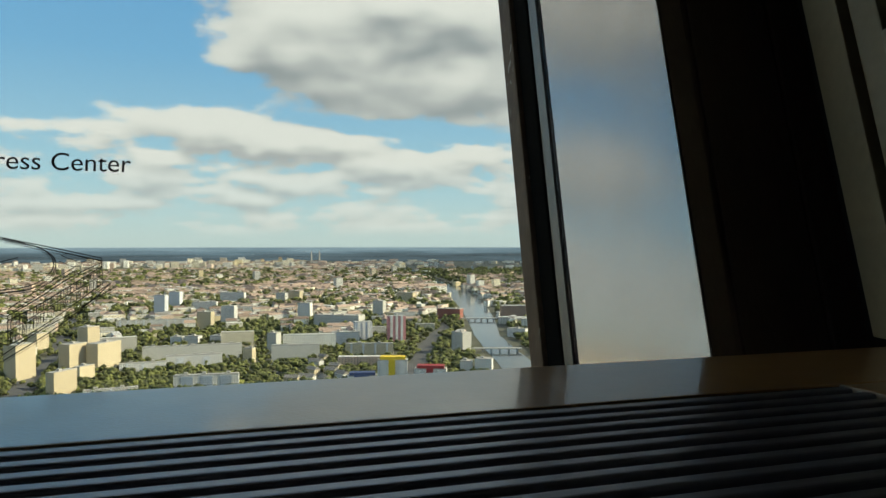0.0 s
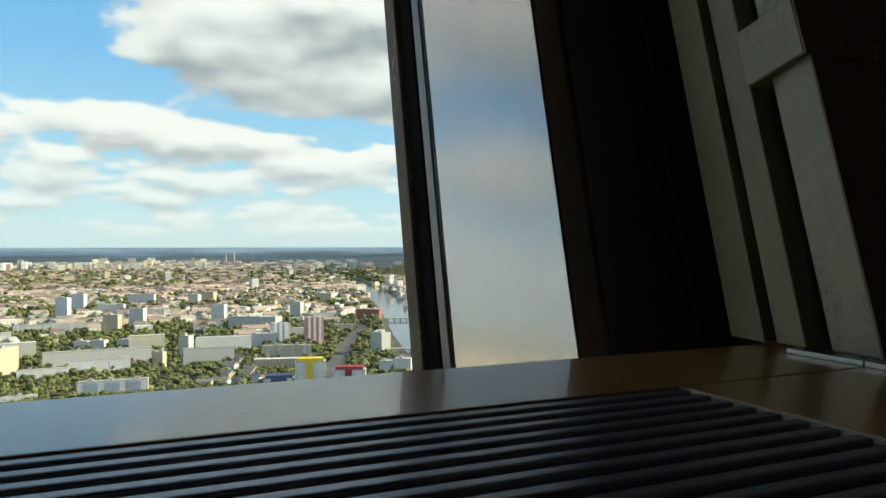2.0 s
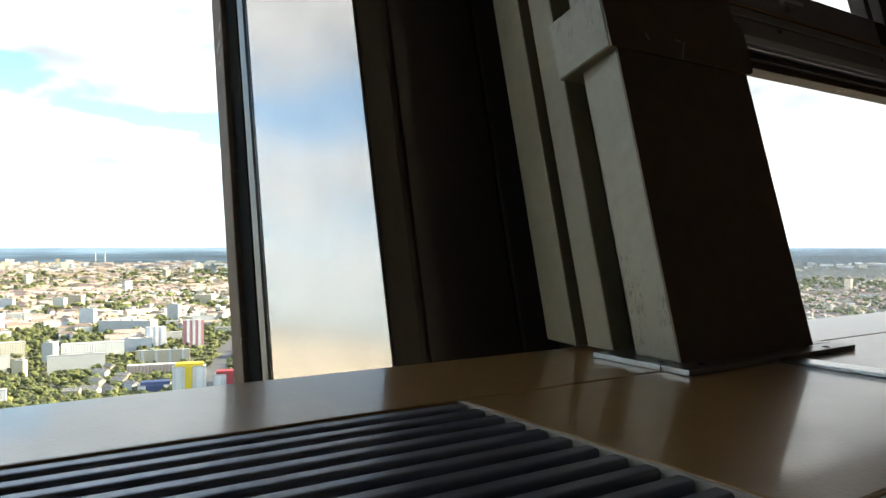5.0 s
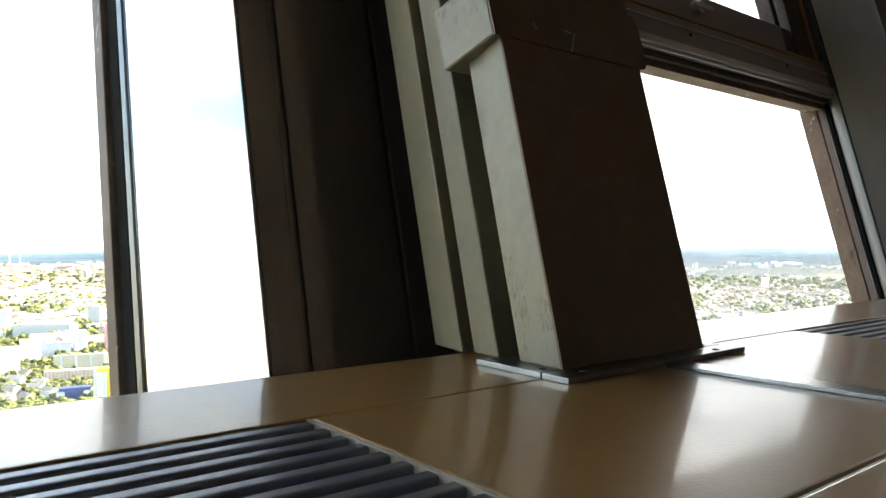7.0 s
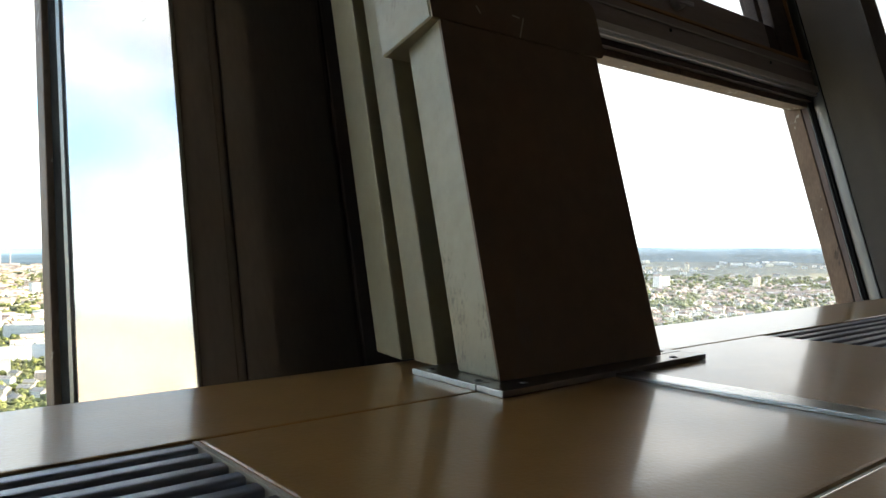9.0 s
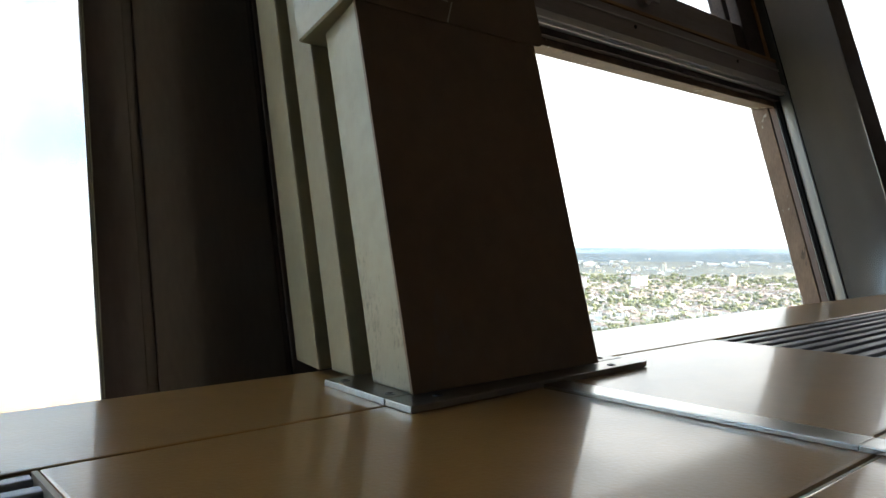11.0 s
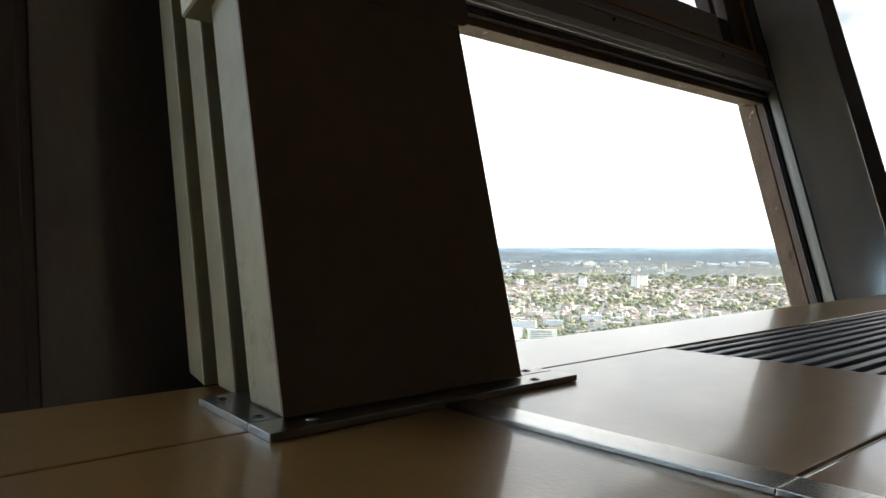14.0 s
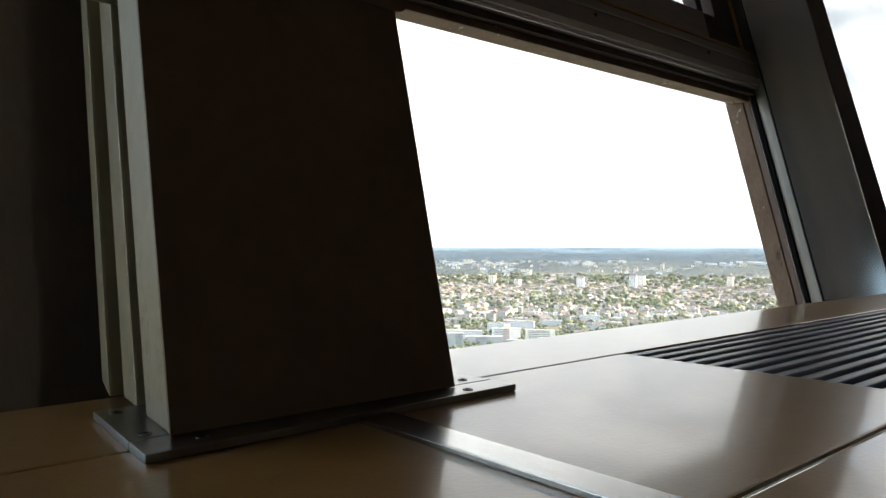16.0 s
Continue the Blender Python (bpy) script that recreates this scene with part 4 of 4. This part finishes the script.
RIVER = ribbon("river", [(26.5, 950), (24.0, 1150), (22.35, 1358), (21.3, 1560), (20.7, 1945), (19.55, 2620), (18.25, 3345), (17.05, 4030), (15.25, 5236), (12.0, 7000)], [70, 60, 58, 55, 75, 95, 85, 70, 70, 60], WATER, 0.6, "grey-blue river winding through the city", "water")
ROADS = [
    ribbon("road", [(-15.5, 950), (-13.0, 1085), (-10.6, 1385), (-9.7, 1807), (-8.9, 2400), (-4.2, 4000)], [32, 32, 30, 28, 28, 28], ASPHALT, 0.5, "broad grey avenue between housing blocks", "road"),
    ribbon("road", [(14.6, 950), (14.9, 1116), (16.0, 1221), (16.9, 1510), (18.2, 1750), (16.0, 2600)], [34, 36, 34, 30, 28, 30], ASPHALT, 0.5, "railway and road corridor beside the river", "road"),
    ribbon("road", [(-12, 1600), (-4, 1620), (4, 1560), (10, 1380), (14.6, 1250)], [22, 22, 22, 22, 22], ASPHALT, 0.45, "grey street between housing blocks", "road"),
    ribbon("road", [(5.5, 1000), (4.0, 1400), (4.4, 2000), (7.0, 3000)], [20, 20, 20, 20], ASPHALT, 0.4, "grey street between housing blocks", "road"),
]


def building(name, label, bearing, d, w, h, depth=13.0, turn=0.0, wall=F_GREY, roof=F_ROOF, extra=None):
    """A house at its bearing and distance; turn: degrees from facing the tower."""
    s = shrink(d)
    ob = thing(name, label, "building", "buildings of the city")
    ob.matrix_world = Matrix.Translation(land(bearing, d)) @ Matrix.Rotation(radians(-bearing + turn), 4, "Z") @ Matrix.Diagonal((s, s, s, 1))
    part("wall", box(-w / 2, w / 2, 0, depth, 0, h), wall, ob)
    part("roof", box(-w / 2 + 0.6, w / 2 - 0.6, 0.6, depth - 0.6, h, h + 0.35), roof, ob)
    part("parapet", box(-w / 2 - 0.25, w / 2 + 0.25, -0.25, 0.35, h, h + 0.9), F_CONC, ob)
    rng = random.Random(int(bearing * 100) + int(d))
    for k in range(max(1, int(w / 28))):
        x = -w / 2 + (k + 0.5) * w / max(1, int(w / 28)) + rng.uniform(-4, 4)
        part("roof_hut", box(x - 2.5, x + 2.5, depth * 0.35, depth * 0.7, h + 0.36, h + 3.2), F_CONC, ob)
    if extra:
        extra(ob, w, h, depth)
    return ob


def stairwells(ob, w, h, depth, step=17.0):
    n = max(2, int(w / step))
    for k in range(n):
        x = -w / 2 + (k + 0.5) * w / n
        part("stairwell", box(x - 1.6, x + 1.6, -0.5, -0.02, 0, h + 0.6), F_BLUE, ob)


def glazed(ob, w, h, depth):
    for x in (-0.30, 0.0, 0.30):
        part("glazed_bay", box(w * x - w * 0.09, w * x + w * 0.09, -0.6, -0.02, 1, h - 1.5), F_GLASSY, ob)


def two_bays(ob, w, h, depth):
    for x in (-0.25, 0.22):
        part("bay", box(w * x - 5.5, w * x + 5.5, -0.5, -0.02, 2, h - 3), F_BLUE, ob)


def stripes(mat_a, mat_b, n):
    def add(ob, w, h, depth):
        step = w / n
        for k in range(n):
            x = -w / 2 + k * step
            part("bay", box(x + 0.15, x + step - 0.15, -1.5 if k % 2 else -0.6, -0.02, 0, h + (2.5 if k % 2 else 0.5)), mat_b if k % 2 else mat_a, ob)
    return add


def centre_bay(mat, share=0.22):
    def add(ob, w, h, depth):
        part("bay", box(-w * share / 2 - w * 0.02, w * share / 2 - w * 0.02, -1.2, -0.02, 0, h + 1), mat, ob)
        part("roof_storey", box(-w * 0.42, w * 0.42, 2, depth - 2, h + 0.4, h + 4.5), mat, ob)
        for x in (-0.34, 0.30):
            part("balcony_stack", box(w * x - 3, w * x + 3, -0.9, -0.02, 2, h - 1), F_PALE, ob)
    return add


SLABS = [
    (-0.43, 1020, 84, 23, -3), (-1.37, 1286, 159, 28, 2), (-1.27, 1215, 85, 22, 4), (-4.86, 1201, 67, 16, 3),
    (-3.97, 1808, 170, 22, -2), (-7.00, 1021, 65, 12, 2), (2.83, 2082, 93, 24, 0), (6.21, 1240, 80, 29, 3),
    (11.94, 1263, 83, 25, 0), (-9.90, 1047, 38, 36, 46), (-8.53, 1142, 28, 26, 46), (14.78, 1813, 51, 27, 8),
]
SLAB_FRONTS = {159: None, 80: None, 84: glazed, 85: two_bays}
for _b, _d, _w, _h, _t in SLABS:
    _wall = F_SLAB if _w in (159, 80, 170) else (F_WHITE if _w in (67, 84, 85, 51) else (F_CREAM if _w in (83, 38, 28) else F_GREY))
    building("housing_slab", "long pale concrete housing slab with a flat roof", _b, _d, _w, _h, 13, _t - 3 if _w > 60 else _t, _wall, extra=SLAB_FRONTS.get(_w, stairwells if _w > 60 else None))
building("cream_tower", "narrow cream apartment tower beside a long slab", 2.58, 1228, 16, 27, 16, -22, F_CREAM)
building("curved_block", "white low office block beside striped towers", 10.06, 1440, 56, 24, 26, -6, F_WHITE)


def gabled_house(bearing, d, w, depth, h, turn, wall):
    ob = thing("gabled_house", "small pale rendered house with a grey pitched roof", "house", "gabled houses among trees")
    ob.matrix_world = Matrix.Translation(land(bearing, d)) @ Matrix.Rotation(radians(-bearing + turn), 4, "Z")
    part("wall", box(-w / 2, w / 2, 0, depth, 0, h), wall, ob)
    bm = bmesh.new()
    e, r = 0.5, h + depth * 0.33
    v = [bm.verts.new(p) for p in ((-w / 2 - e, -e, h), (w / 2 + e, -e, h), (w / 2 + e, depth + e, h), (-w / 2 - e, depth + e, h), (-w / 2 - e, depth / 2, r), (w / 2 + e, depth / 2, r))]
    for f in ((0, 1, 5, 4), (2, 3, 4, 5), (1, 2, 5), (3, 0, 4), (3, 2, 1, 0)):
        bm.faces.new([v[i] for i in f])
    part("roof", bm, F_TILES, ob)
    part("chimney", box(w * 0.2, w * 0.2 + 1.2, depth * 0.4, depth * 0.4 + 1.2, r - 2.5, r + 1.4), F_CONC, ob)
    return ob


F_TILES = material("grey_tiles", (0.24, 0.225, 0.205), 0.9, vary=0.2, scale=0.2)
GABLED = [
    (7.6, 1170, 22, 12, 12, -38), (8.15, 1224, 20, 11, 11, -60), (8.75, 1090, 20, 12, 11, -40), (9.5, 1050, 22, 13, 12, -55), (6.9, 1046, 24, 12, 10, -30),
    (5.8, 1042, 20, 11, 10, -20), (8.1, 1028, 18, 12, 11, -62), (9.1, 1130, 18, 11, 11, -35), (7.3, 1100, 20, 12, 11, -50),
]
for _b, _d, _w, _l, _h, _t in GABLED:
    gabled_house(_b, _d, _w, _l, _h, _t, F_CREAM if _w in (20, 18) else F_WHITE)
TOWERS = [
    (-0.60, 1736, 38, 43, 12), (1.12, 1801, 38, 50, 12), (-3.73, 2080, 35, 61, 8), (-2.69, 2272, 38, 57, 8), (6.84, 1871, 38, 48, 14),
    (5.06, 2403, 39, 39, 5), (6.09, 2439, 48, 43, 5), (12.61, 1913, 34, 48, 10), (4.39, 1352, 21, 36, 10), (18.91, 1315, 35, 38, -14), (14.76, 2347, 68, 40, 6),
]
for _b, _d, _w, _h, _t in TOWERS:
    building("tower_block", "tall grey concrete apartment tower with a flat roof", _b, _d, _w * 0.86, _h, 22, _t - 34, {43: F_CREAM, 61: F_BLUE, 57: F_BLUE, 40: F_CREAM}.get(_h, F_GREY if _w != 38 else F_WHITE))
COURTS = [
    (-8.11, 1357, 26, 59, 46), (-7.07, 1255, 50, 44, 48), (-9.09, 1249, 34, 45, 44), (-12.32, 1223, 36, 52, 44), (-11.29, 1505, 26, 36, 42),
]
for _b, _d, _w, _h, _t in COURTS:
    building("apartment_house", "cream stone-clad apartment house beside the avenue", _b, _d, _w, _h, 22, _t, F_CREAM)
SMALL = [
    (-2.56, 1495, 24, 18, 0), (-1.49, 1485, 26, 19, 0), (0.28, 1487, 25, 18, 0), (1.30, 1487, 24, 19, 0), (-0.57, 2206, 69, 30, 10), (1.46, 2399, 78, 43, 4),
    (20.98, 1096, 26, 24, -8), (23.59, 1545, 40, 18, 6), (19.6, 1100, 18, 20, -8),
]
for _b, _d, _w, _h, _t in SMALL:
    building("office_block", "white flat-roofed block among trees", _b, _d, _w, _h, 20, _t - 24 if _d > 1400 else _t, F_WHITE)
building("striped_tower", "white apartment tower with upright grey stripes", 11.50, 1467, 35, 41, 22, 8, F_BLUE, extra=stripes(F_BLUE, F_PALE, 7))
building("striped_tower", "white and pink striped apartment tower", 14.11, 1436, 36, 55, 22, 6, F_PINK, extra=stripes(F_PINK, F_PALE, 7))
building("yellow_tower", "white apartment tower with a yellow centre and roof", 13.77, 987, 41, 40, 20, -2, F_WHITE, extra=centre_bay(F_YELLOW))
building("red_block", "white apartment block with a dark red roof storey", 16.78, 984, 44, 28, 20, -4, F_WHITE, extra=centre_bay(F_RED))
building("blue_block", "low white block with a dark blue roof", 11.40, 1014, 43, 14, 20, 0, F_WHITE, extra=centre_bay(F_NAVY, 0.5))
building("long_hall", "long grey station hall with a shed roof", 9.33, 1721, 115, 30, 40, -24, F_GREY)
building("red_house", "bright red riverside office house", 18.24, 1906, 63, 27, 30, -18, F_BRICK)
building("brown_warehouse", "red-brown brick warehouse across the river", 23.44, 1887, 65, 37, 40, 8, F_BROWN)
building("orange_house", "small orange tower house far off", 15.81, 3324, 36, 44, 20, 0, F_CREAM)
for _b in (7.43, 8.04):
    _c = thing("power_chimney", "tall pale power station chimney far off", "chimney", "chimneys on the horizon")
    _s = shrink(8160)
    _c.matrix_world = Matrix.Translation(land(_b, 8160)) @ Matrix.Diagonal((_s, _s, _s, 1))
    _bm = bmesh.new()
    bmesh.ops.create_cone(_bm, cap_ends=True, segments=12, radius1=9, radius2=6, depth=110, matrix=Matrix.Translation((0, 0, 57.5)))
    part("shaft", _bm, F_CONC, _c)
W2 = [(45.2, 1605, 42, 22, 10), (47.0, 1618, 60, 26, -6), (49.5, 1700, 40, 20, 12), (43.0, 1480, 50, 20, 4), (41.5, 1520, 46, 17, 0), (52.4, 1830, 50, 20, 8)]
for _b, _d, _w, _h, _t in W2:
    building("office_block", "white flat-roofed office block among trees", _b, _d, _w, _h, 18, _t, F_WHITE)
for _b, _d in ((20.6, 1865), (22.0, 1330)):
    _br = thing("river_bridge", "low grey arched bridge over the river", "bridge", "bridges over the river")
    _br.matrix_world = Matrix.Translation(land(_b, _d)) @ Matrix.Rotation(radians(-_b + 4), 4, "Z")
    part("deck", box(-48, 48, -6, 6, 6.0, 7.6), F_CONC, _br)
    for _k in range(6):
        part("pier", box(-42 + _k * 16, -39 + _k * 16, -5, 5, 0, 6.0), F_CONC, _br)

HEROES = [(b, d, w) for rows in (SLABS, TOWERS, COURTS, SMALL, W2) for b, d, w, h, t in rows] + [(b, d, w) for b, d, w, l, h, t in GABLED] + [(2.58, 1228, 24), (10.06, 1440, 60), (11.5, 1467, 40), (14.11, 1436, 40), (13.77, 987, 60), (16.78, 984, 60), (11.4, 1014, 60), (9.33, 1721, 120), (18.24, 1906, 70), (23.44, 1887, 80)]
HERO_XY = np.array([(math.sin(radians(b)) * d, math.cos(radians(b)) * d, w / 2) for b, d, w in HEROES])
STRIP_XY = np.array([(p.x, p.y, w / 2) for flat, ws in [RIVER] + ROADS for p, w in zip(flat, ws)])


def free(x, y, r):
    if off_river(x, y) < 34:
        return False
    return (np.hypot(HERO_XY[:, 0] - x, HERO_XY[:, 1] + 8 * HERO_XY[:, 1] / np.hypot(HERO_XY[:, 0], HERO_XY[:, 1]) - y) > HERO_XY[:, 2] * 0.9 + r).all() and near_strip(x, y) > r


RIVER_XY = np.array([(p.x, p.y, w / 2) for p, w in zip(*RIVER)])


def off_river(x, y):
    return (np.hypot(RIVER_XY[:, 0] - x, RIVER_XY[:, 1] - y) - RIVER_XY[:, 2]).min()


def near_strip(x, y):
    return (np.hypot(STRIP_XY[:, 0] - x, STRIP_XY[:, 1] - y) - STRIP_XY[:, 2]).min()


class Pile:
    """Many bodies gathered into one mesh."""

    def __init__(self):
        self.verts, self.faces = [], []

    def block(self, x, y, w, l, h, turn, ridge=0.0, z=0.0):
        """A block of ground size w by l; ridge: the height of a pitched top."""
        c, s = math.cos(turn), math.sin(turn)
        n = len(self.verts)
        for up in (z, z + h):
            for a, b in ((-w, -l), (w, -l), (w, l), (-w, l)):
                a, b = a / 2, b / 2
                self.verts.append(plan(x + a * c - b * s, y + a * s + b * c, up))
        f = self.faces
        for a, b in ((0, 1), (1, 2), (2, 3), (3, 0)):
            f.append((n + a, n + b, n + b + 4, n + a + 4))
        if ridge:
            for a in (-w, w):
                self.verts.append(plan(x + a / 2 * c, y + a / 2 * s, z + h + ridge))
            f += [(n + 4, n + 5, n + 9, n + 8), (n + 6, n + 7, n + 8, n + 9), (n + 5, n + 6, n + 9), (n + 7, n + 4, n + 8)]
        else:
            f.append((n + 4, n + 5, n + 6, n + 7))

    def finish(self, name, mat, label, category):
        me = bpy.data.meshes.new(name)
        me.from_pydata(self.verts, [], self.faces)
        me.materials.append(mat)
        return tagged(new(name, me), label, category, kind="stuff")


def town():
    rng = random.Random(11)
    near, east = (Pile(), Pile(), Pile()), (Pile(), Pile(), Pile())

    def house(x, y, w, l, h, turn, kind):
        walls, tiles, flats = east if math.degrees(math.atan2(x, y)) > 31 else near
        walls.block(x, y, w, l, h, turn)
        if kind == "tile":
            tiles.block(x, y, w + 0.8, l + 0.8, 0.3, turn, ridge=l * 0.33, z=h + 0.05)
        else:
            flats.block(x, y, w - 0.8, l - 0.8, 0.5, turn, z=h + 0.05)

    def bearing_ok(b):
        return -24 < b < 30 or 34 < b < 74

    count = 0
    while count < 4300:
        b = rng.uniform(-24, 74)
        d = math.sqrt(rng.uniform(960 ** 2, 3300 ** 2))
        if not bearing_ok(b):
            continue
        x, y = math.sin(radians(b)) * d, math.cos(radians(b)) * d
        count += 1
        park = noise.noise(Vector((x / 420, y / 420, 3.0)))
        if (park > 0.36 and d < 2100) or d < 1120 or (d < 1350 and rng.random() < 0.85) or (d < 1750 and rng.random() < 0.70) or (1750 <= d < 2500 and rng.random() < 0.38):
            continue
        district = noise.noise(Vector((x / 900, y / 900, 9.0)))
        turn = radians(25 + 70 * district + rng.choice((0, 90))) if d > 1850 else radians(-b + rng.gauss(2, 4) + rng.choice((0, 0, 0, 90)))
        dense = noise.noise(Vector((x / 700, y / 700, 20.0))) + (d - 1900) / 2600
        if dense < -0.05 and (b < 31 or d < 1500):
            w, l, h = rng.uniform(45, 120), rng.uniform(11, 14), rng.choice((15, 18, 18, 30))
            if not free(x, y, w * 0.42):
                continue
            house(x, y, w, l, h, turn, "flat")
        else:
            w, l, h = rng.uniform(24, 60), rng.uniform(12, 18), rng.uniform(15, 22)
            if b > 31:
                w, h = w * 0.55, h * 0.8
            if not free(x, y, w * 0.45):
                continue
            house(x, y, w, l, h, turn, "tile" if rng.random() < 0.5 else "flat")
            if rng.random() < 0.5:
                q = turn + math.pi / 2
                house(x + math.cos(turn) * w * 0.5 + math.cos(q) * w * 0.3, y + math.sin(turn) * w * 0.5 + math.sin(q) * w * 0.3, w * 0.7, l, h, q, "tile" if rng.random() < 0.6 else "flat")
    for _ in range(10500):
        b = rng.uniform(-24, 74)
        d = 3000 + 6500 * rng.random() ** 1.35
        if not bearing_ok(b):
            continue
        x, y = math.sin(radians(b)) * d, math.cos(radians(b)) * d
        if noise.noise(Vector((x / 1100, y / 1100, 5.0))) > 0.75 - max(0, (d - 4600) / 3500) or near_strip(x, y) < 30 or (14 < b < 31 and d > 4200 and rng.random() < 0.9) or (b > 31 and d > 4300 and rng.random() < (0.80 if noise.noise(Vector((b / 6, d / 700, 12.0))) > 0.05 else 0.985)):
            continue
        turn = radians(20 + 60 * noise.noise(Vector((x / 1500, y / 1500, 7.0))) + rng.choice((0, 90)))
        w, l, h = rng.uniform(40, 110), rng.uniform(14, 26), rng.uniform(15, 24)
        if b > 31:
            w, l, h = w * 0.5, l * 0.7, h * 0.75
        if rng.random() < (0.012 if b < 31 else 0.008):
            w, l, h = 30, 24, rng.uniform(40, 62)
        house(x, y, w, l, h, turn, "tile" if rng.random() < 0.5 else "flat")
    for _ in range(2000):      # the sunlit quarters to the west, mirrored in the metal jambs
        b, d = rng.uniform(-72, -27), 1300 + 6500 * rng.random() ** 1.3
        x, y = math.sin(radians(b)) * d, math.cos(radians(b)) * d
        turn = radians(30 + 60 * noise.noise(Vector((x / 1100, y / 1100, 7.0))) + rng.choice((0, 90)))
        house(x, y, rng.uniform(40, 110), rng.uniform(14, 30), rng.uniform(15, 28), turn, "tile" if rng.random() < 0.2 else "flat")
    for _ in range(420):
        b, d = rng.uniform(-24, 74), rng.uniform(6300, 8100)
        if not bearing_ok(b) or (d < 6800 and b < 31) or noise.noise(Vector((b / 5, d / 1500, 2.0))) < 0.05:
            continue
        x, y = math.sin(radians(b)) * d, math.cos(radians(b)) * d
        house(x, y, rng.uniform(40, 110), rng.uniform(20, 50), rng.uniform(12, 26), radians(rng.uniform(0, 180)), "flat")
    for _ in range(46):
        b, d = rng.choice((rng.gauss(-9, 2.5), rng.gauss(-1, 3))), rng.uniform(5200, 7600)
        house(math.sin(radians(b)) * d, math.cos(radians(b)) * d, rng.uniform(34, 70), 26, rng.uniform(38, 66), radians(rng.uniform(-30, 30)), "flat")
    near[0].finish("town_houses", TOWN_WALL, "thousands of pale rendered town houses reaching far out", "houses")
    near[1].finish("town_roofs", TOWN_ROOF, "red-brown tiled roofs of the town houses", "roofs")
    near[2].finish("town_roofs", FLAT_ROOF, "grey flat roofs of the housing blocks", "roofs")
    east[0].finish("eastern_houses", EAST_WALL, "pale grey and cream town houses of the eastern district", "houses")
    east[1].finish("eastern_roofs", EAST_ROOF, "red-brown tiled roofs of the eastern district", "roofs")
    east[2].finish("eastern_roofs", EAST_FLAT, "grey flat roofs of the eastern district", "roofs")


town()

ICO = bmesh.new()
bmesh.ops.create_icosphere(ICO, subdivisions=1, radius=1.0)
ICO.verts.ensure_lookup_table()
ICO_V = np.array([v.co[:] for v in ICO.verts])
ICO_F = np.array([[v.index for v in f.verts] for f in ICO.faces])
ICO.free()


def on_house(x, y):
    return (np.hypot(HERO_XY[:, 0] - x, HERO_XY[:, 1] - y) < 14).any()


def woods():
    rng = np.random.default_rng(5)
    rnd = random.Random(6)
    spots = []
    tries = 0
    while len(spots) < 27000 and tries < 90000:
        tries += 1
        b = rnd.uniform(-24, 74)
        if 30 < b < 34:
            continue
        d = 930 + 4400 * rnd.random() ** 2.0
        x, y = math.sin(radians(b)) * d, math.cos(radians(b)) * d
        green = noise.noise(Vector((x / 420, y / 420, 3.0)))
        if rnd.random() > (0.42 if d < 1500 else (0.48 if d < 2500 else 0.34)) * (0.42 if b > 31 else 1) + (0.8 if d < 2000 else 0.2) * max(0, green - 0.12) or (d < 2600 and on_house(x, y)):
            continue
        if near_strip(x, y) < 4 or off_river(x, y) < 26 or (b > 31 and d > 4300):
            continue
        k = 1 + (d > 2200) + (d > 3200)
        spots.append((x, y, rnd.uniform(3.8, 8.0) * (1.0 if d < 1500 else 1.25) * k ** 0.6))
    verts, faces = [], []
    n = 0
    for x, y, r in spots:
        for c in range(3):
            p = ICO_V * rng.uniform(0.62, 1.15, (len(ICO_V), 1)) * np.array([r, r, r * 0.85]) * rng.uniform(0.55, 0.85)
            p = p + np.array([x, y, r * 1.0]) + rng.normal(0, r * 0.45, 3) * np.array([1, 1, 0.5])
            d = np.hypot(p[:, 0], p[:, 1])
            s = np.where(d <= KNEE, 1.0, (KNEE + REACH * (1 - np.exp(-np.maximum(d - KNEE, 0) / REACH))) / d)
            verts.append(np.c_[p[:, 0] * s, p[:, 1] * s, (GROUND + p[:, 2]) * s])
            faces.append(ICO_F + n)
            n += len(ICO_V)
    me = bpy.data.meshes.new("park_trees")
    me.from_pydata(np.concatenate(verts).tolist(), [], np.concatenate(faces).tolist())
    me.materials.append(LEAF)
    tagged(new("park_trees", me), "green summer trees in the courts and parks of the city", "trees", kind="stuff")


woods()
